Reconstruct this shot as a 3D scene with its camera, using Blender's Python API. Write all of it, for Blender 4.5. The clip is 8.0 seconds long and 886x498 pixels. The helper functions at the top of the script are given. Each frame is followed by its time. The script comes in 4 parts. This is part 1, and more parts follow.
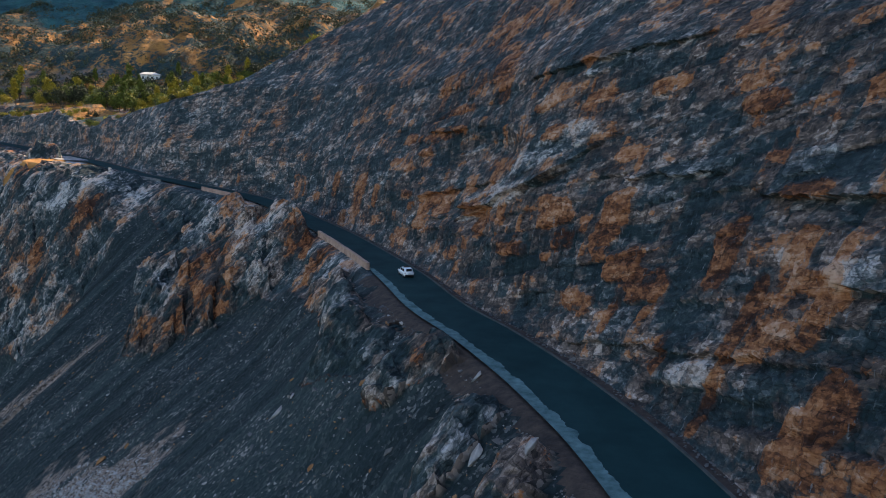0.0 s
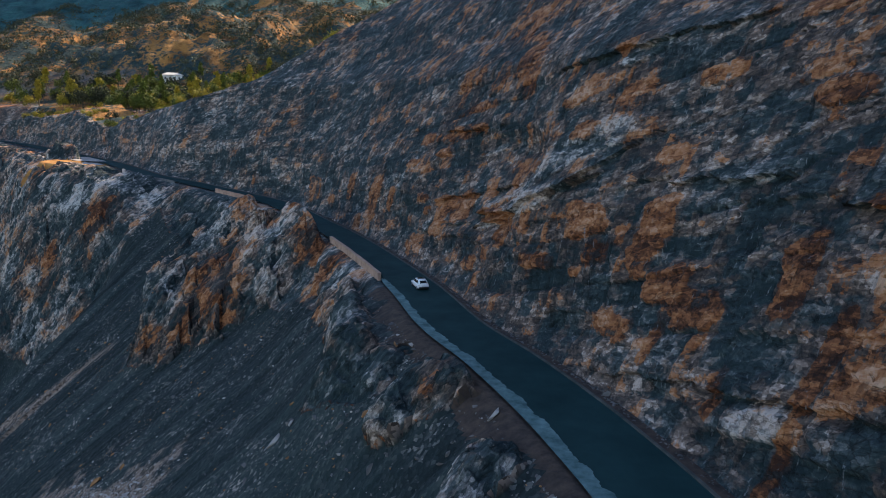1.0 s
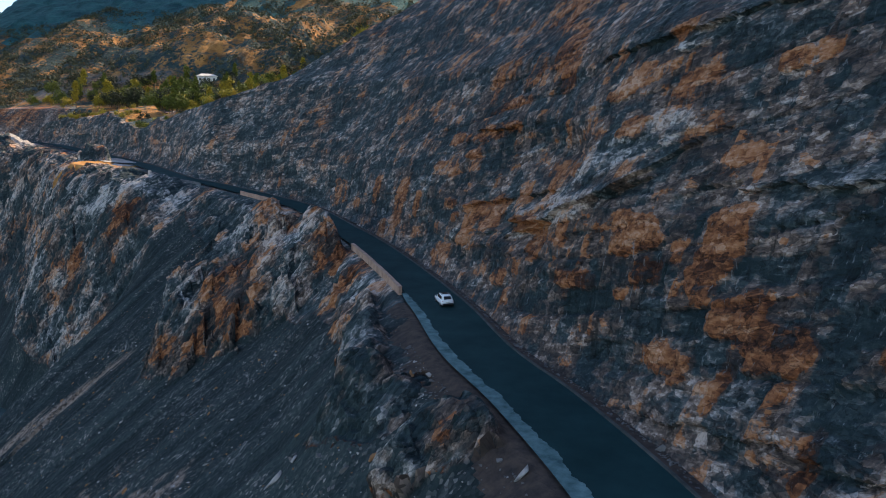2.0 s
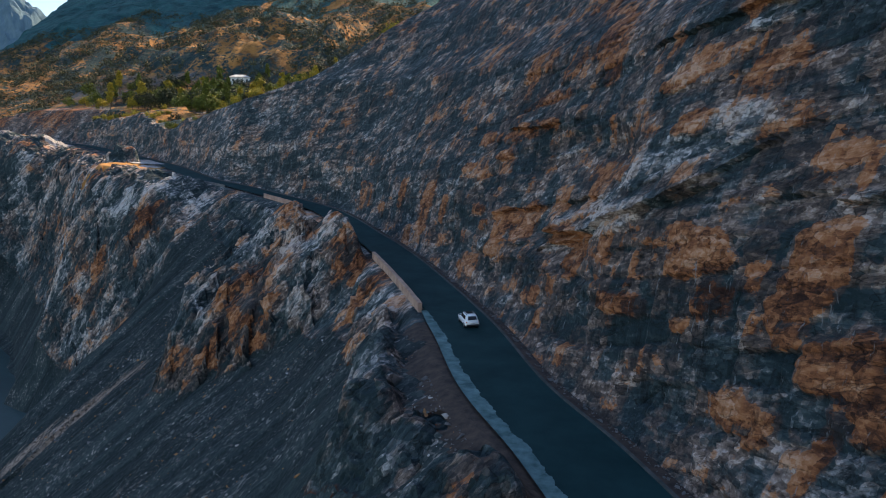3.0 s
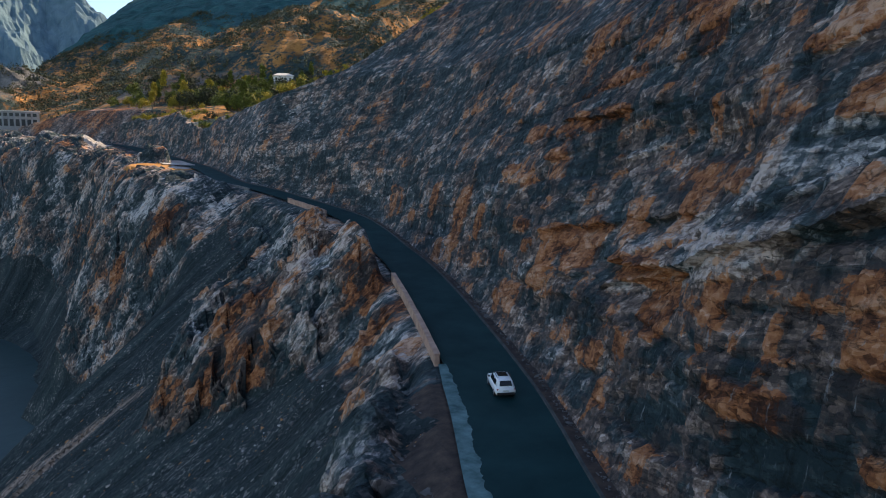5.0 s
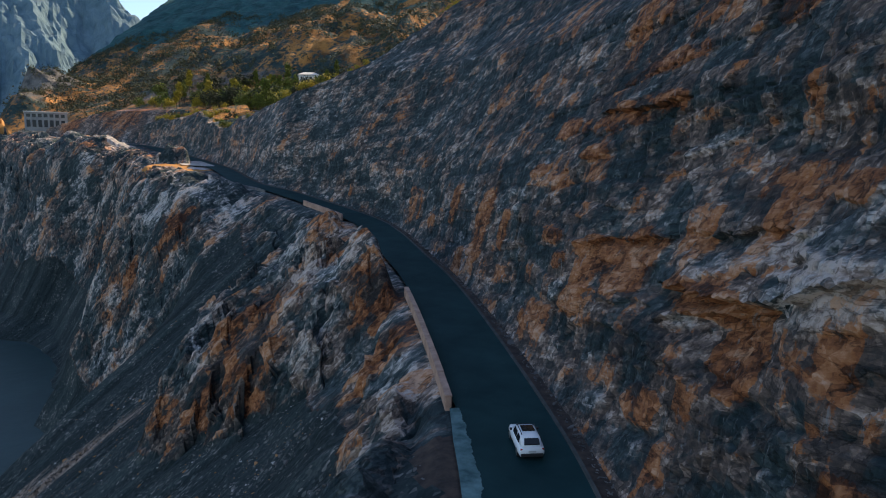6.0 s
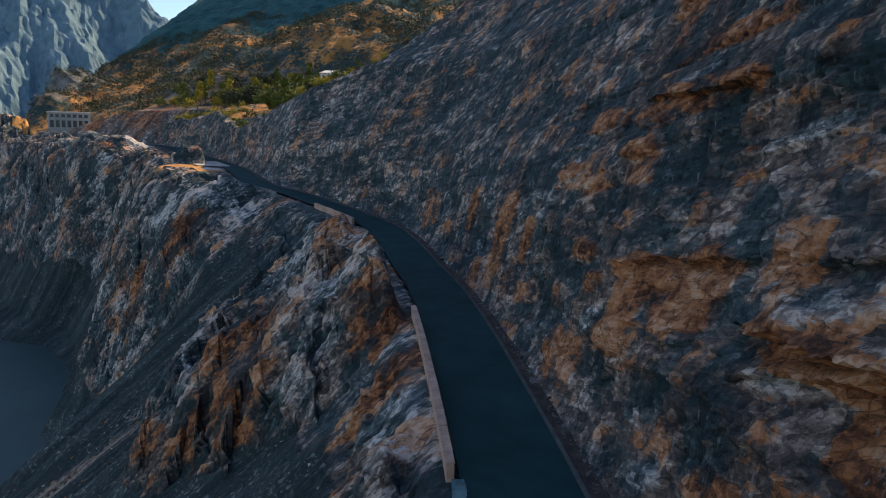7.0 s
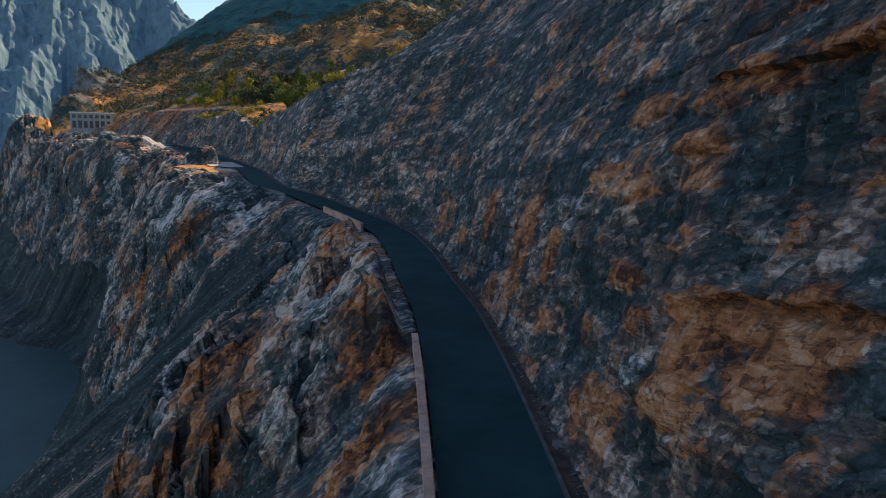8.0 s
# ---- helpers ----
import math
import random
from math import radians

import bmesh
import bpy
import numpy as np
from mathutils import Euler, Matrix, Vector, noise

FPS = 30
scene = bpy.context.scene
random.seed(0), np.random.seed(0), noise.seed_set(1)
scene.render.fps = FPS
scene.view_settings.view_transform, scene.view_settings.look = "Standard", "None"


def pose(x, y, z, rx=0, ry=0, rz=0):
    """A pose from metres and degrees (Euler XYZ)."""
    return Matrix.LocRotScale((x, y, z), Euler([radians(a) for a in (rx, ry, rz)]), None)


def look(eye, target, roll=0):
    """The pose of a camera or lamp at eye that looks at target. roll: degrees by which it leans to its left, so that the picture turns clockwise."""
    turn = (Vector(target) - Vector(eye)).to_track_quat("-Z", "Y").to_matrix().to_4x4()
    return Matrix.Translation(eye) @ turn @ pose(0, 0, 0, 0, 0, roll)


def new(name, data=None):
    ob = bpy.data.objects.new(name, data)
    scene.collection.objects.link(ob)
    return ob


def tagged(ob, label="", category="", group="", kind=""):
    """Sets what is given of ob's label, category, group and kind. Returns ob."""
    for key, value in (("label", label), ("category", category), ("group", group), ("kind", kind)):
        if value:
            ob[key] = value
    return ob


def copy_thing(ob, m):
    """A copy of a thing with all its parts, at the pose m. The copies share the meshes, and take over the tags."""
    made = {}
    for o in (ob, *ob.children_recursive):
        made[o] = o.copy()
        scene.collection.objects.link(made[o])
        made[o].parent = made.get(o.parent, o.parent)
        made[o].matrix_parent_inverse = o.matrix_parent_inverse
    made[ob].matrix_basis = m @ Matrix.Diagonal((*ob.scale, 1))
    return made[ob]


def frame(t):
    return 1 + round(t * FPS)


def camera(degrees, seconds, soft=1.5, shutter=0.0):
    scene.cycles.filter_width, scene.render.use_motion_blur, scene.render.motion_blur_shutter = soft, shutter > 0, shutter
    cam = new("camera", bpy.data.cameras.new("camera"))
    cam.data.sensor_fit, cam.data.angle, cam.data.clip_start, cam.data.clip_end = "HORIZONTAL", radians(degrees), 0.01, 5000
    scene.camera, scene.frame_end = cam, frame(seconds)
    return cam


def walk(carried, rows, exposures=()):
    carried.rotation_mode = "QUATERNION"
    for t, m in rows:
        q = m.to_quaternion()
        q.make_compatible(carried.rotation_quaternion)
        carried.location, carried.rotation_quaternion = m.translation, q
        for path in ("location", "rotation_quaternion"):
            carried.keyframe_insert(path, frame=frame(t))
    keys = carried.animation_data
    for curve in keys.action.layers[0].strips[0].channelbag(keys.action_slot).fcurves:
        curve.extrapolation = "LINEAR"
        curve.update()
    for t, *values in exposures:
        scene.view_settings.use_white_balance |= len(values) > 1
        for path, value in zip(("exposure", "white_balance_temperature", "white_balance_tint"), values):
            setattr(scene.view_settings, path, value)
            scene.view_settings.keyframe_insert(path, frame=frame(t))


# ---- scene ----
cam = camera(65.2, 8.0, soft=1.0)
METRES, EYE, TILT, LEAN, TURN = 92.0, 82.0, -7.5, 0.0, 0.0
ROWS = [
    (0.0, 0.0, 0.0, 0.0, 0.0, 0.0, 0.0),
    (0.5, 0.0064, 0.0559, 0.0075, 1.01, 0.04, -0.11),
    (1.0, 0.0126, 0.1084, 0.0143, 2.12, 0.06, -0.25),
    (1.5, 0.0183, 0.1669, 0.0222, 3.56, 0.1, -0.45),
    (3.0, 0.0252, 0.3411, 0.0444, 8.1, 0.28, -1.17),
    (3.5, 0.0248, 0.4047, 0.0525, 9.11, 0.32, -1.38),
    (4.0, 0.023, 0.4641, 0.0598, 9.97, 0.36, -1.57),
    (4.5, 0.0198, 0.5296, 0.0681, 11.17, 0.36, -1.76),
    (6.0, 0.0006, 0.7198, 0.0921, 14.89, 0.31, -2.18),
    (6.5, -0.0086, 0.7876, 0.1005, 16.09, 0.29, -2.32),
    (7.0, -0.0178, 0.8509, 0.1082, 17.12, 0.25, -2.42),
    (7.5, -0.0288, 0.9214, 0.1174, 18.26, 0.23, -2.52),
    (8.0, -0.0398, 0.9867, 0.1259, 19.36, 0.2, -2.66),
]
walk(cam, [(t, pose(0, 0, EYE, TILT, LEAN, TURN) @ pose(METRES * x, METRES * y, METRES * z, 90 + pitch, roll, yaw)) for t, x, y, z, yaw, pitch, roll in ROWS], exposures=[(0.0, 0.97, 6650, 10), (4.0, 0.88, 6650, 10), (8.0, 0.58, 6650, 10)])

# ---- world and sun ----
SUN_DIR = Vector((0.33, 0.70, 0.66)).normalized()
world = bpy.data.worlds.new("sky")
scene.world = world
world.use_nodes = True
wn = world.node_tree
sky = wn.nodes.new("ShaderNodeTexSky")
sky.sky_type = "NISHITA"
sky.sun_disc = False
sky.sun_elevation = math.asin(SUN_DIR.z)
sky.sun_rotation = math.atan2(SUN_DIR.x, SUN_DIR.y)
sky.altitude = 1500
wn.links.new(sky.outputs[0], wn.nodes["Background"].inputs[0])
wn.nodes["Background"].inputs[1].default_value = 0.15
sun = new("sun", bpy.data.lights.new("sun", "SUN"))
sun.data.energy, sun.data.angle, sun.data.color = 5.0, radians(0.5), (1.0, 0.80, 0.56)
sun.matrix_world = look(SUN_DIR * 500, (0, 0, 0))


# ---- noise in numpy ----
def rnd(ix, iy, iz, k):
    """A random number 0..1 for each integer cell."""
    h = (ix.astype(np.int64) * 374761393 + iy.astype(np.int64) * 668265263 + iz.astype(np.int64) * 2147483647 + k * 974634777) & 0xFFFFFFFF
    h = ((h ^ (h >> 13)) * 1274126177) & 0xFFFFFFFF
    h = ((h ^ (h >> 16)) * 2246822519) & 0xFFFFFFFF
    return ((h ^ (h >> 15)) & 0xFFFFFF) / float(0x1000000)


def smooth_noise(p, k=0):
    """Value noise -1..1 at the points p (n, 3)."""
    i = np.floor(p)
    f = p - i
    f = f * f * (3 - 2 * f)
    i = i.astype(np.int64)
    out = 0
    for a in (0, 1):
        for b in (0, 1):
            for c in (0, 1):
                w = (f[:, 0] if a else 1 - f[:, 0]) * (f[:, 1] if b else 1 - f[:, 1]) * (f[:, 2] if c else 1 - f[:, 2])
                out = out + w * rnd(i[:, 0] + a, i[:, 1] + b, i[:, 2] + c, k)
    return out * 2 - 1


def fbm(p, k=0, octaves=4, gain=0.5):
    out, amp, total = 0, 1.0, 0.0
    for o in range(octaves):
        out = out + amp * smooth_noise(p * 2.03 ** o + 7.7 * o, k + o)
        total += amp
        amp *= gain
    return out / total


def blocks(p, k=0, tilt=0.6):
    """Broken rock: every cell of a jittered grid is a face with its own offset and slant. Gives height -1..1 and the cell's own number 0..1."""
    i = np.floor(p).astype(np.int64)
    best = np.full(len(p), 1e9)
    height, number = np.zeros(len(p)), np.zeros(len(p))
    for a in (-1, 0, 1):
        for b in (-1, 0, 1):
            for c in (-1, 0, 1):
                cx, cy, cz = i[:, 0] + a, i[:, 1] + b, i[:, 2] + c
                dx = cx + rnd(cx, cy, cz, k) - p[:, 0]
                dy = cy + rnd(cx, cy, cz, k + 1) - p[:, 1]
                dz = cz + rnd(cx, cy, cz, k + 2) - p[:, 2]
                dist = dx * dx + dy * dy + dz * dz
                near = dist < best
                best = np.where(near, dist, best)
                n = rnd(cx, cy, cz, k + 3)
                slant = tilt * (dx * (rnd(cx, cy, cz, k + 4) - 0.5) + dy * (rnd(cx, cy, cz, k + 5) - 0.5) + dz * (rnd(cx, cy, cz, k + 6) - 0.5)) * 2
                height = np.where(near, n * 2 - 1 + slant, height)
                number = np.where(near, n, number)
    return height, number


def smoothstep(a, b, x):
    t = np.clip((x - a) / (b - a), 0, 1)
    return t * t * (3 - 2 * t)


# ---- materials ----
def shader(name, rough=0.85):
    m = bpy.data.materials.new(name)
    m.use_nodes = True
    nt = m.node_tree
    b = nt.nodes["Principled BSDF"]
    b.inputs["Roughness"].default_value = rough
    b.inputs["Specular IOR Level"].default_value = 0.25
    return m, nt, b


class Net:
    """Shortcuts for wiring shader nodes."""

    def __init__(self, nt):
        self.nt = nt
        self.co = nt.nodes.new("ShaderNodeTexCoord").outputs["Object"]

    def put(self, socket, value):
        if isinstance(value, bpy.types.NodeSocket):
            self.nt.links.new(value, socket)
        else:
            socket.default_value = value

    def scaled(self, sx, sy, sz, rot=(0, 0, 0)):
        n = self.nt.nodes.new("ShaderNodeMapping")
        n.inputs["Scale"].default_value = (sx, sy, sz)
        n.inputs["Rotation"].default_value = rot
        self.nt.links.new(self.co, n.inputs["Vector"])
        return n.outputs[0]

    def framed(self, basis, lengths):
        """Object coordinates along three axes (rows of basis), each in units of its own length."""
        n = self.nt.nodes.new("ShaderNodeMapping")
        n.vector_type = "TEXTURE"
        n.inputs["Rotation"].default_value = Matrix(basis).transposed().to_euler()
        n.inputs["Scale"].default_value = lengths
        self.nt.links.new(self.co, n.inputs["Vector"])
        return n.outputs[0]

    def warped(self, vec, scale, amount):
        t = self.nt.nodes.new("ShaderNodeTexNoise")
        t.inputs["Scale"].default_value = scale
        t.inputs["Detail"].default_value = 4
        self.nt.links.new(vec, t.inputs["Vector"])
        n = self.nt.nodes.new("ShaderNodeVectorMath")
        n.operation = "MULTIPLY_ADD"
        self.nt.links.new(t.outputs["Color"], n.inputs[0])
        n.inputs[1].default_value = (amount,) * 3
        self.nt.links.new(vec, n.inputs[2])
        return n.outputs[0]

    def noise(self, scale, detail=5, rough=0.55, vec=None, distortion=0.0):
        n = self.nt.nodes.new("ShaderNodeTexNoise")
        n.inputs["Scale"].default_value = scale
        n.inputs["Detail"].default_value = detail
        n.inputs["Roughness"].default_value = rough
        n.inputs["Distortion"].default_value = distortion
        self.nt.links.new(vec or self.co, n.inputs["Vector"])
        return n.outputs["Fac"]

    def cells(self, scale, vec=None, feature="F1", out="Color"):
        n = self.nt.nodes.new("ShaderNodeTexVoronoi")
        n.feature = feature
        n.inputs["Scale"].default_value = scale
        self.nt.links.new(vec or self.co, n.inputs["Vector"])
        return n.outputs[out]

    def ramp(self, fac, *stops):
        n = self.nt.nodes.new("ShaderNodeValToRGB")
        e = n.color_ramp.elements
        while len(e) < len(stops):
            e.new(0.5)
        for el, (pos, col) in zip(e, stops):
            el.position = pos
            el.color = (*col, 1) if isinstance(col, tuple) else (col, col, col, 1)
        self.put(n.inputs[0], fac)
        return n.outputs[0]

    def mix(self, fac, a, b, mode="MIX"):
        n = self.nt.nodes.new("ShaderNodeMix")
        n.data_type, n.blend_type = "RGBA", mode
        self.put(n.inputs[0], fac)
        for sock, v in ((n.inputs[6], a), (n.inputs[7], b)):
            self.put(sock, (*v, 1) if isinstance(v, tuple) else v)
        return n.outputs[2]

    def math(self, op, a, b=0.5):
        n = self.nt.nodes.new("ShaderNodeMath")
        n.operation = op
        self.put(n.inputs[0], a)
        self.put(n.inputs[1], b)
        return n.outputs[0]

    def attr(self, name):
        n = self.nt.nodes.new("ShaderNodeAttribute")
        n.attribute_name = name
        return n.outputs["Fac"]

    def bump(self, height, strength, dist, normal=None):
        n = self.nt.nodes.new("ShaderNodeBump")
        n.inputs["Strength"].default_value = strength
        n.inputs["Distance"].default_value = dist
        self.nt.links.new(height, n.inputs["Height"])
        if normal:
            self.nt.links.new(normal, n.inputs["Normal"])
        return n.outputs[0]


def basis_of(up, along_):
    """Three axes at right angles: along the beds, into the hill, across the beds."""
    w = Vector(up).normalized()
    u = (Vector(along_) - w * w.dot(Vector(along_))).normalized()
    return [u, w.cross(u), w]


CLIFF_BEDS = basis_of((-0.06, 0.15, 1.0), (0.40, -0.917, 0.15))
SLOPE_BEDS = basis_of((-0.75, 0.25, 0.62), (0.15, 0.95, -0.2))


def rock_material(name, beds, streaks, lengths=(1.9, 1.9, 0.75)):
    m, nt, b = shader(name, 0.8)
    n = Net(nt)
    bed = n.framed(beds, lengths)
    bent = n.warped(n.framed(beds, (1.0, 1.0, 0.55)), 0.7, 0.9)
    lamina = n.noise(1.0, 9, 0.7, n.framed(beds, (2.6, 2.6, 0.32)), 0.6)
    flake = n.noise(0.9, 12, 0.76, bed, 0.4)
    grain = n.noise(2.6, 8, 0.75)
    streak = n.noise(1.1, 7, 0.68, n.scaled(1.0, 1.0, 0.10))
    slab, chip, crumb = n.cells(0.42, bent), n.cells(1.0, bent), n.cells(2.4, bent)
    patchy = n.noise(0.5, 5, 0.6)

    def crack(scale, width):
        gap = n.math("ADD", n.cells(scale, bent, "DISTANCE_TO_EDGE", "Distance"), n.math("MULTIPLY", n.ramp(patchy, (0.42, 0.0), (0.62, 1.0)), 0.5))
        return n.ramp(gap, (0.0, 0.25), (width, 1.0))

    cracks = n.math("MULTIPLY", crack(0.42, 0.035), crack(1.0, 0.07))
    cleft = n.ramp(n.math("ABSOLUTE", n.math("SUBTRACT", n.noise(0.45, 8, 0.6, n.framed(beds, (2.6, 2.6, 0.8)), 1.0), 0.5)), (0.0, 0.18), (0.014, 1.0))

    def part_of(signal, amount):
        return n.math("MULTIPLY", n.math("SUBTRACT", signal, 0.5), amount)

    mixed = n.math("ADD", n.math("MULTIPLY", n.attr("tone"), 0.46), 0.345)
    for signal, amount in ((lamina, 0.34), (flake, 0.42), (slab, 0.20), (chip, 0.27), (crumb, 0.18), (grain, 0.34)):
        mixed = n.math("ADD", mixed, part_of(signal, amount))
    grey = n.ramp(mixed, (0.36, (0.014, 0.029, 0.033)), (0.50, (0.034, 0.054, 0.058)), (0.61, (0.082, 0.101, 0.103)), (0.70, (0.23, 0.225, 0.22)), (0.81, (0.58, 0.54, 0.51)))
    brown = n.ramp(mixed, (0.36, (0.028, 0.025, 0.025)), (0.50, (0.074, 0.057, 0.050)), (0.61, (0.150, 0.108, 0.087)), (0.70, (0.30, 0.220, 0.178)), (0.81, (0.60, 0.48, 0.41)))
    warm = n.ramp(mixed, (0.38, (0.050, 0.019, 0.010)), (0.50, (0.150, 0.054, 0.022)), (0.60, (0.31, 0.115, 0.045)), (0.72, (0.45, 0.195, 0.088)), (0.88, (0.62, 0.37, 0.24)))
    edge = n.attr("rust")
    for signal, amount in ((n.noise(0.6, 10, 0.72, bed, 0.4), 0.62), (streak, 0.40 * streaks), (slab, 0.14), (chip, 0.10)):
        edge = n.math("ADD", edge, part_of(signal, amount))
    col = n.mix(n.ramp(edge, (0.27, 0.0), (0.41, 1.0)), grey, brown)
    col = n.mix(n.ramp(edge, (0.535, 0.0), (0.575, 1.0)), col, warm)
    col = n.mix(0.85 * streaks, col, n.ramp(streak, (0.36, 0.40), (0.47, 1.0)), "MULTIPLY")
    lime = n.ramp(n.noise(2.4, 5, 0.65, n.scaled(1.0, 1.0, 0.06)), (0.62, 0.0), (0.70, 1.0))
    col = n.mix(n.math("MULTIPLY", lime, 0.65 * streaks), col, (0.26, 0.27, 0.275))
    # shadow of the cracks and clefts is darkened into the colour
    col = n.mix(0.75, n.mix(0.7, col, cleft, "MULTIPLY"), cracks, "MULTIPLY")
    n.put(b.inputs["Base Color"], col)
    h1 = n.bump(n.math("ADD", n.math("ADD", flake, n.math("MULTIPLY", lamina, 0.5)), n.math("ADD", n.math("MULTIPLY", chip, 0.6), n.math("MULTIPLY", slab, 0.8))), 1.0, 0.22)
    h2 = n.bump(grain, 0.7, 0.06, h1)
    n.put(b.inputs["Normal"], n.bump(n.math("MULTIPLY", cleft, cracks), 0.7, 0.10, h2))
    return m


def scree_material():
    m, nt, b = shader("slate scree", 0.9)
    n = Net(nt)
    cell = n.cells(2.4)
    size = n.noise(0.12, 4, 0.6)
    speck = n.ramp(n.math("ADD", n.math("MULTIPLY", cell, 0.5), n.math("MULTIPLY", size, 0.5)),
                   (0.32, (0.011, 0.021, 0.022)), (0.56, (0.021, 0.032, 0.033)), (0.67, (0.046, 0.054, 0.053)), (0.75, (0.20, 0.185, 0.17)))
    streak = n.ramp(n.attr("rust"), (0.28, (0.46, 0.54, 0.55)), (0.5, (1.0, 1.0, 1.0)), (0.72, (1.75, 1.6, 1.5)))
    col = n.mix(1.0, speck, streak, "MULTIPLY")
    # warm pale colour: sunlight on the rubble, and a pale streak of debris
    col = n.mix(n.attr("tone"), col, n.ramp(cell, (0.2, (0.09, 0.06, 0.045)), (0.6, (0.44, 0.31, 0.24))))
    n.put(b.inputs["Base Color"], col)
    h = n.bump(n.cells(2.4, out="Distance"), 0.45, 0.12)
    n.put(b.inputs["Normal"], n.bump(n.noise(1.2, 8, 0.72), 0.6, 0.15, h))
    return m


def hill_material():
    """Dry grass, bare earth and dark scrub on far slopes."""
    m, nt, b = shader("dry grass hillside", 0.95)
    n = Net(nt)
    grass = n.ramp(n.noise(0.05, 8, 0.65), (0.34, (0.08, 0.044, 0.018)), (0.47, (0.28, 0.125, 0.034)), (0.62, (0.50, 0.235, 0.070)))
    scrub = n.ramp(n.math("ADD", n.noise(0.035, 6, 0.7), n.math("MULTIPLY", n.math("SUBTRACT", n.noise(0.4, 3, 0.6), 0.5), 0.5)), (0.435, 0.0), (0.535, 1.0))
    col = n.mix(scrub, grass, n.ramp(n.noise(0.5, 4), (0.3, (0.012, 0.030, 0.032)), (0.7, (0.036, 0.062, 0.057))))
    col = n.mix(n.ramp(n.attr("rust"), (0.52, 0.0), (0.66, 1.0)), col, n.ramp(n.noise(0.12, 8, 0.7), (0.35, (0.05, 0.055, 0.058)), (0.65, (0.20, 0.185, 0.17))))
    n.put(b.inputs["Base Color"], col)
    n.put(b.inputs["Normal"], n.bump(n.noise(0.16, 9, 0.7), 0.9, 2.5))
    return m


def far_material(name, low, high, scale, dist):
    m, nt, b = shader(name, 0.95)
    n = Net(nt)
    f = n.noise(scale, 10, 0.68, n.scaled(1.0, 1.0, 0.45), 0.6)
    n.put(b.inputs["Base Color"], n.ramp(f, (0.36, low), (0.62, high)))
    n.put(b.inputs["Normal"], n.bump(f, 1.0, dist))
    return m


def simple(name, col, col2, scale, rough=0.85, bump=0.3, dist=0.03, detail=6, spec=0.25):
    m, nt, b = shader(name, rough)
    n = Net(nt)
    f = n.noise(scale, detail, 0.62)
    n.put(b.inputs["Base Color"], n.ramp(f, (0.32, col), (0.68, col2)))
    n.put(b.inputs["Normal"], n.bump(n.noise(scale * 4, 5, 0.6), bump, dist))
    b.inputs["Specular IOR Level"].default_value = spec
    return m


def foliage_material(name, low, high):
    m, nt, b = shader(name, 0.7)
    n = Net(nt)
    r = nt.nodes.new("ShaderNodeNewGeometry").outputs["Random Per Island"]
    n.put(b.inputs["Base Color"], n.ramp(r, (0.1, low), (0.9, high)))
    return m


def plain(name, col, rough=0.5, metal=0.0, spec=0.5):
    m, nt, b = shader(name, rough)
    b.inputs["Base Color"].default_value = (*col, 1)
    b.inputs["Metallic"].default_value = metal
    b.inputs["Specular IOR Level"].default_value = spec
    return m


ROCK, LOWER_ROCK = rock_material("bedded cliff rock", CLIFF_BEDS, 1.0), rock_material("broken slope rock", SLOPE_BEDS, 0.25, (2.0, 2.0, 0.9))
SCREE, HILL = scree_material(), hill_material()
STONE = simple("loose slate stones", (0.060, 0.060, 0.062), (0.20, 0.18, 0.165), 0.35, 0.9, 0.4, 0.05)
PALE_STONE = simple("pale fresh stone", (0.24, 0.215, 0.20), (0.52, 0.47, 0.43), 0.8, 0.9, 0.5, 0.05)
ORANGE_STONE = simple("rusty stone", (0.20, 0.09, 0.04), (0.46, 0.23, 0.10), 0.8, 0.9, 0.5, 0.05)
ASPHALT = simple("worn asphalt", (0.006, 0.029, 0.031), (0.014, 0.048, 0.050), 0.22, 0.85, 0.3, 0.02, 9, spec=0.12)
GRAVEL = simple("pale gravel verge", (0.040, 0.090, 0.094), (0.15, 0.25, 0.25), 0.8, 0.95, 0.6, 0.05, 9)
CONCRETE = simple("weathered concrete", (0.10, 0.105, 0.105), (0.22, 0.215, 0.205), 1.2, 0.9)
MASONRY = simple("pinkish masonry", (0.27, 0.165, 0.12), (0.52, 0.34, 0.26), 0.8, 0.92, 0.6, 0.05, 9)
EARTH = simple("reddish earth", (0.030, 0.025, 0.023), (0.095, 0.065, 0.050), 0.9, 0.95, 0.6, 0.08, 9)
WATER = simple("silty river water", (0.010, 0.036, 0.036), (0.024, 0.062, 0.060), 0.03, 0.45, 0.35, 0.5, 8, 0.3)
DRY_GRASS = simple("dry orange grass", (0.28, 0.125, 0.035), (0.52, 0.26, 0.085), 0.25, 0.95, 0.6, 0.15, 8)
# haze over the far mountain is put into this pale blue colour
FAR = far_material("far rock tinted for haze", (0.085, 0.150, 0.190), (0.15, 0.228, 0.272), 0.06, 4)
# scrub, with distant haze and shade put into its blue-green colour
SCRUB_SLOPE = far_material("scrub slope tinted for haze and shade", (0.004, 0.040, 0.046), (0.030, 0.110, 0.110), 0.06, 6)
BARK = simple("grey bark", (0.05, 0.04, 0.03), (0.14, 0.11, 0.085), 3.0)
LEAF_GREEN = foliage_material("green leaves", (0.045, 0.065, 0.010), (0.14, 0.16, 0.022))
LEAF_YELLOW = foliage_material("yellow-green leaves", (0.14, 0.125, 0.012), (0.40, 0.31, 0.030))
SCRUB_LEAF = foliage_material("dusty scrub leaves", (0.022, 0.040, 0.034), (0.075, 0.085, 0.052))
LEAF_DARK = foliage_material("dark leaves", (0.014, 0.022, 0.012), (0.040, 0.050, 0.022))
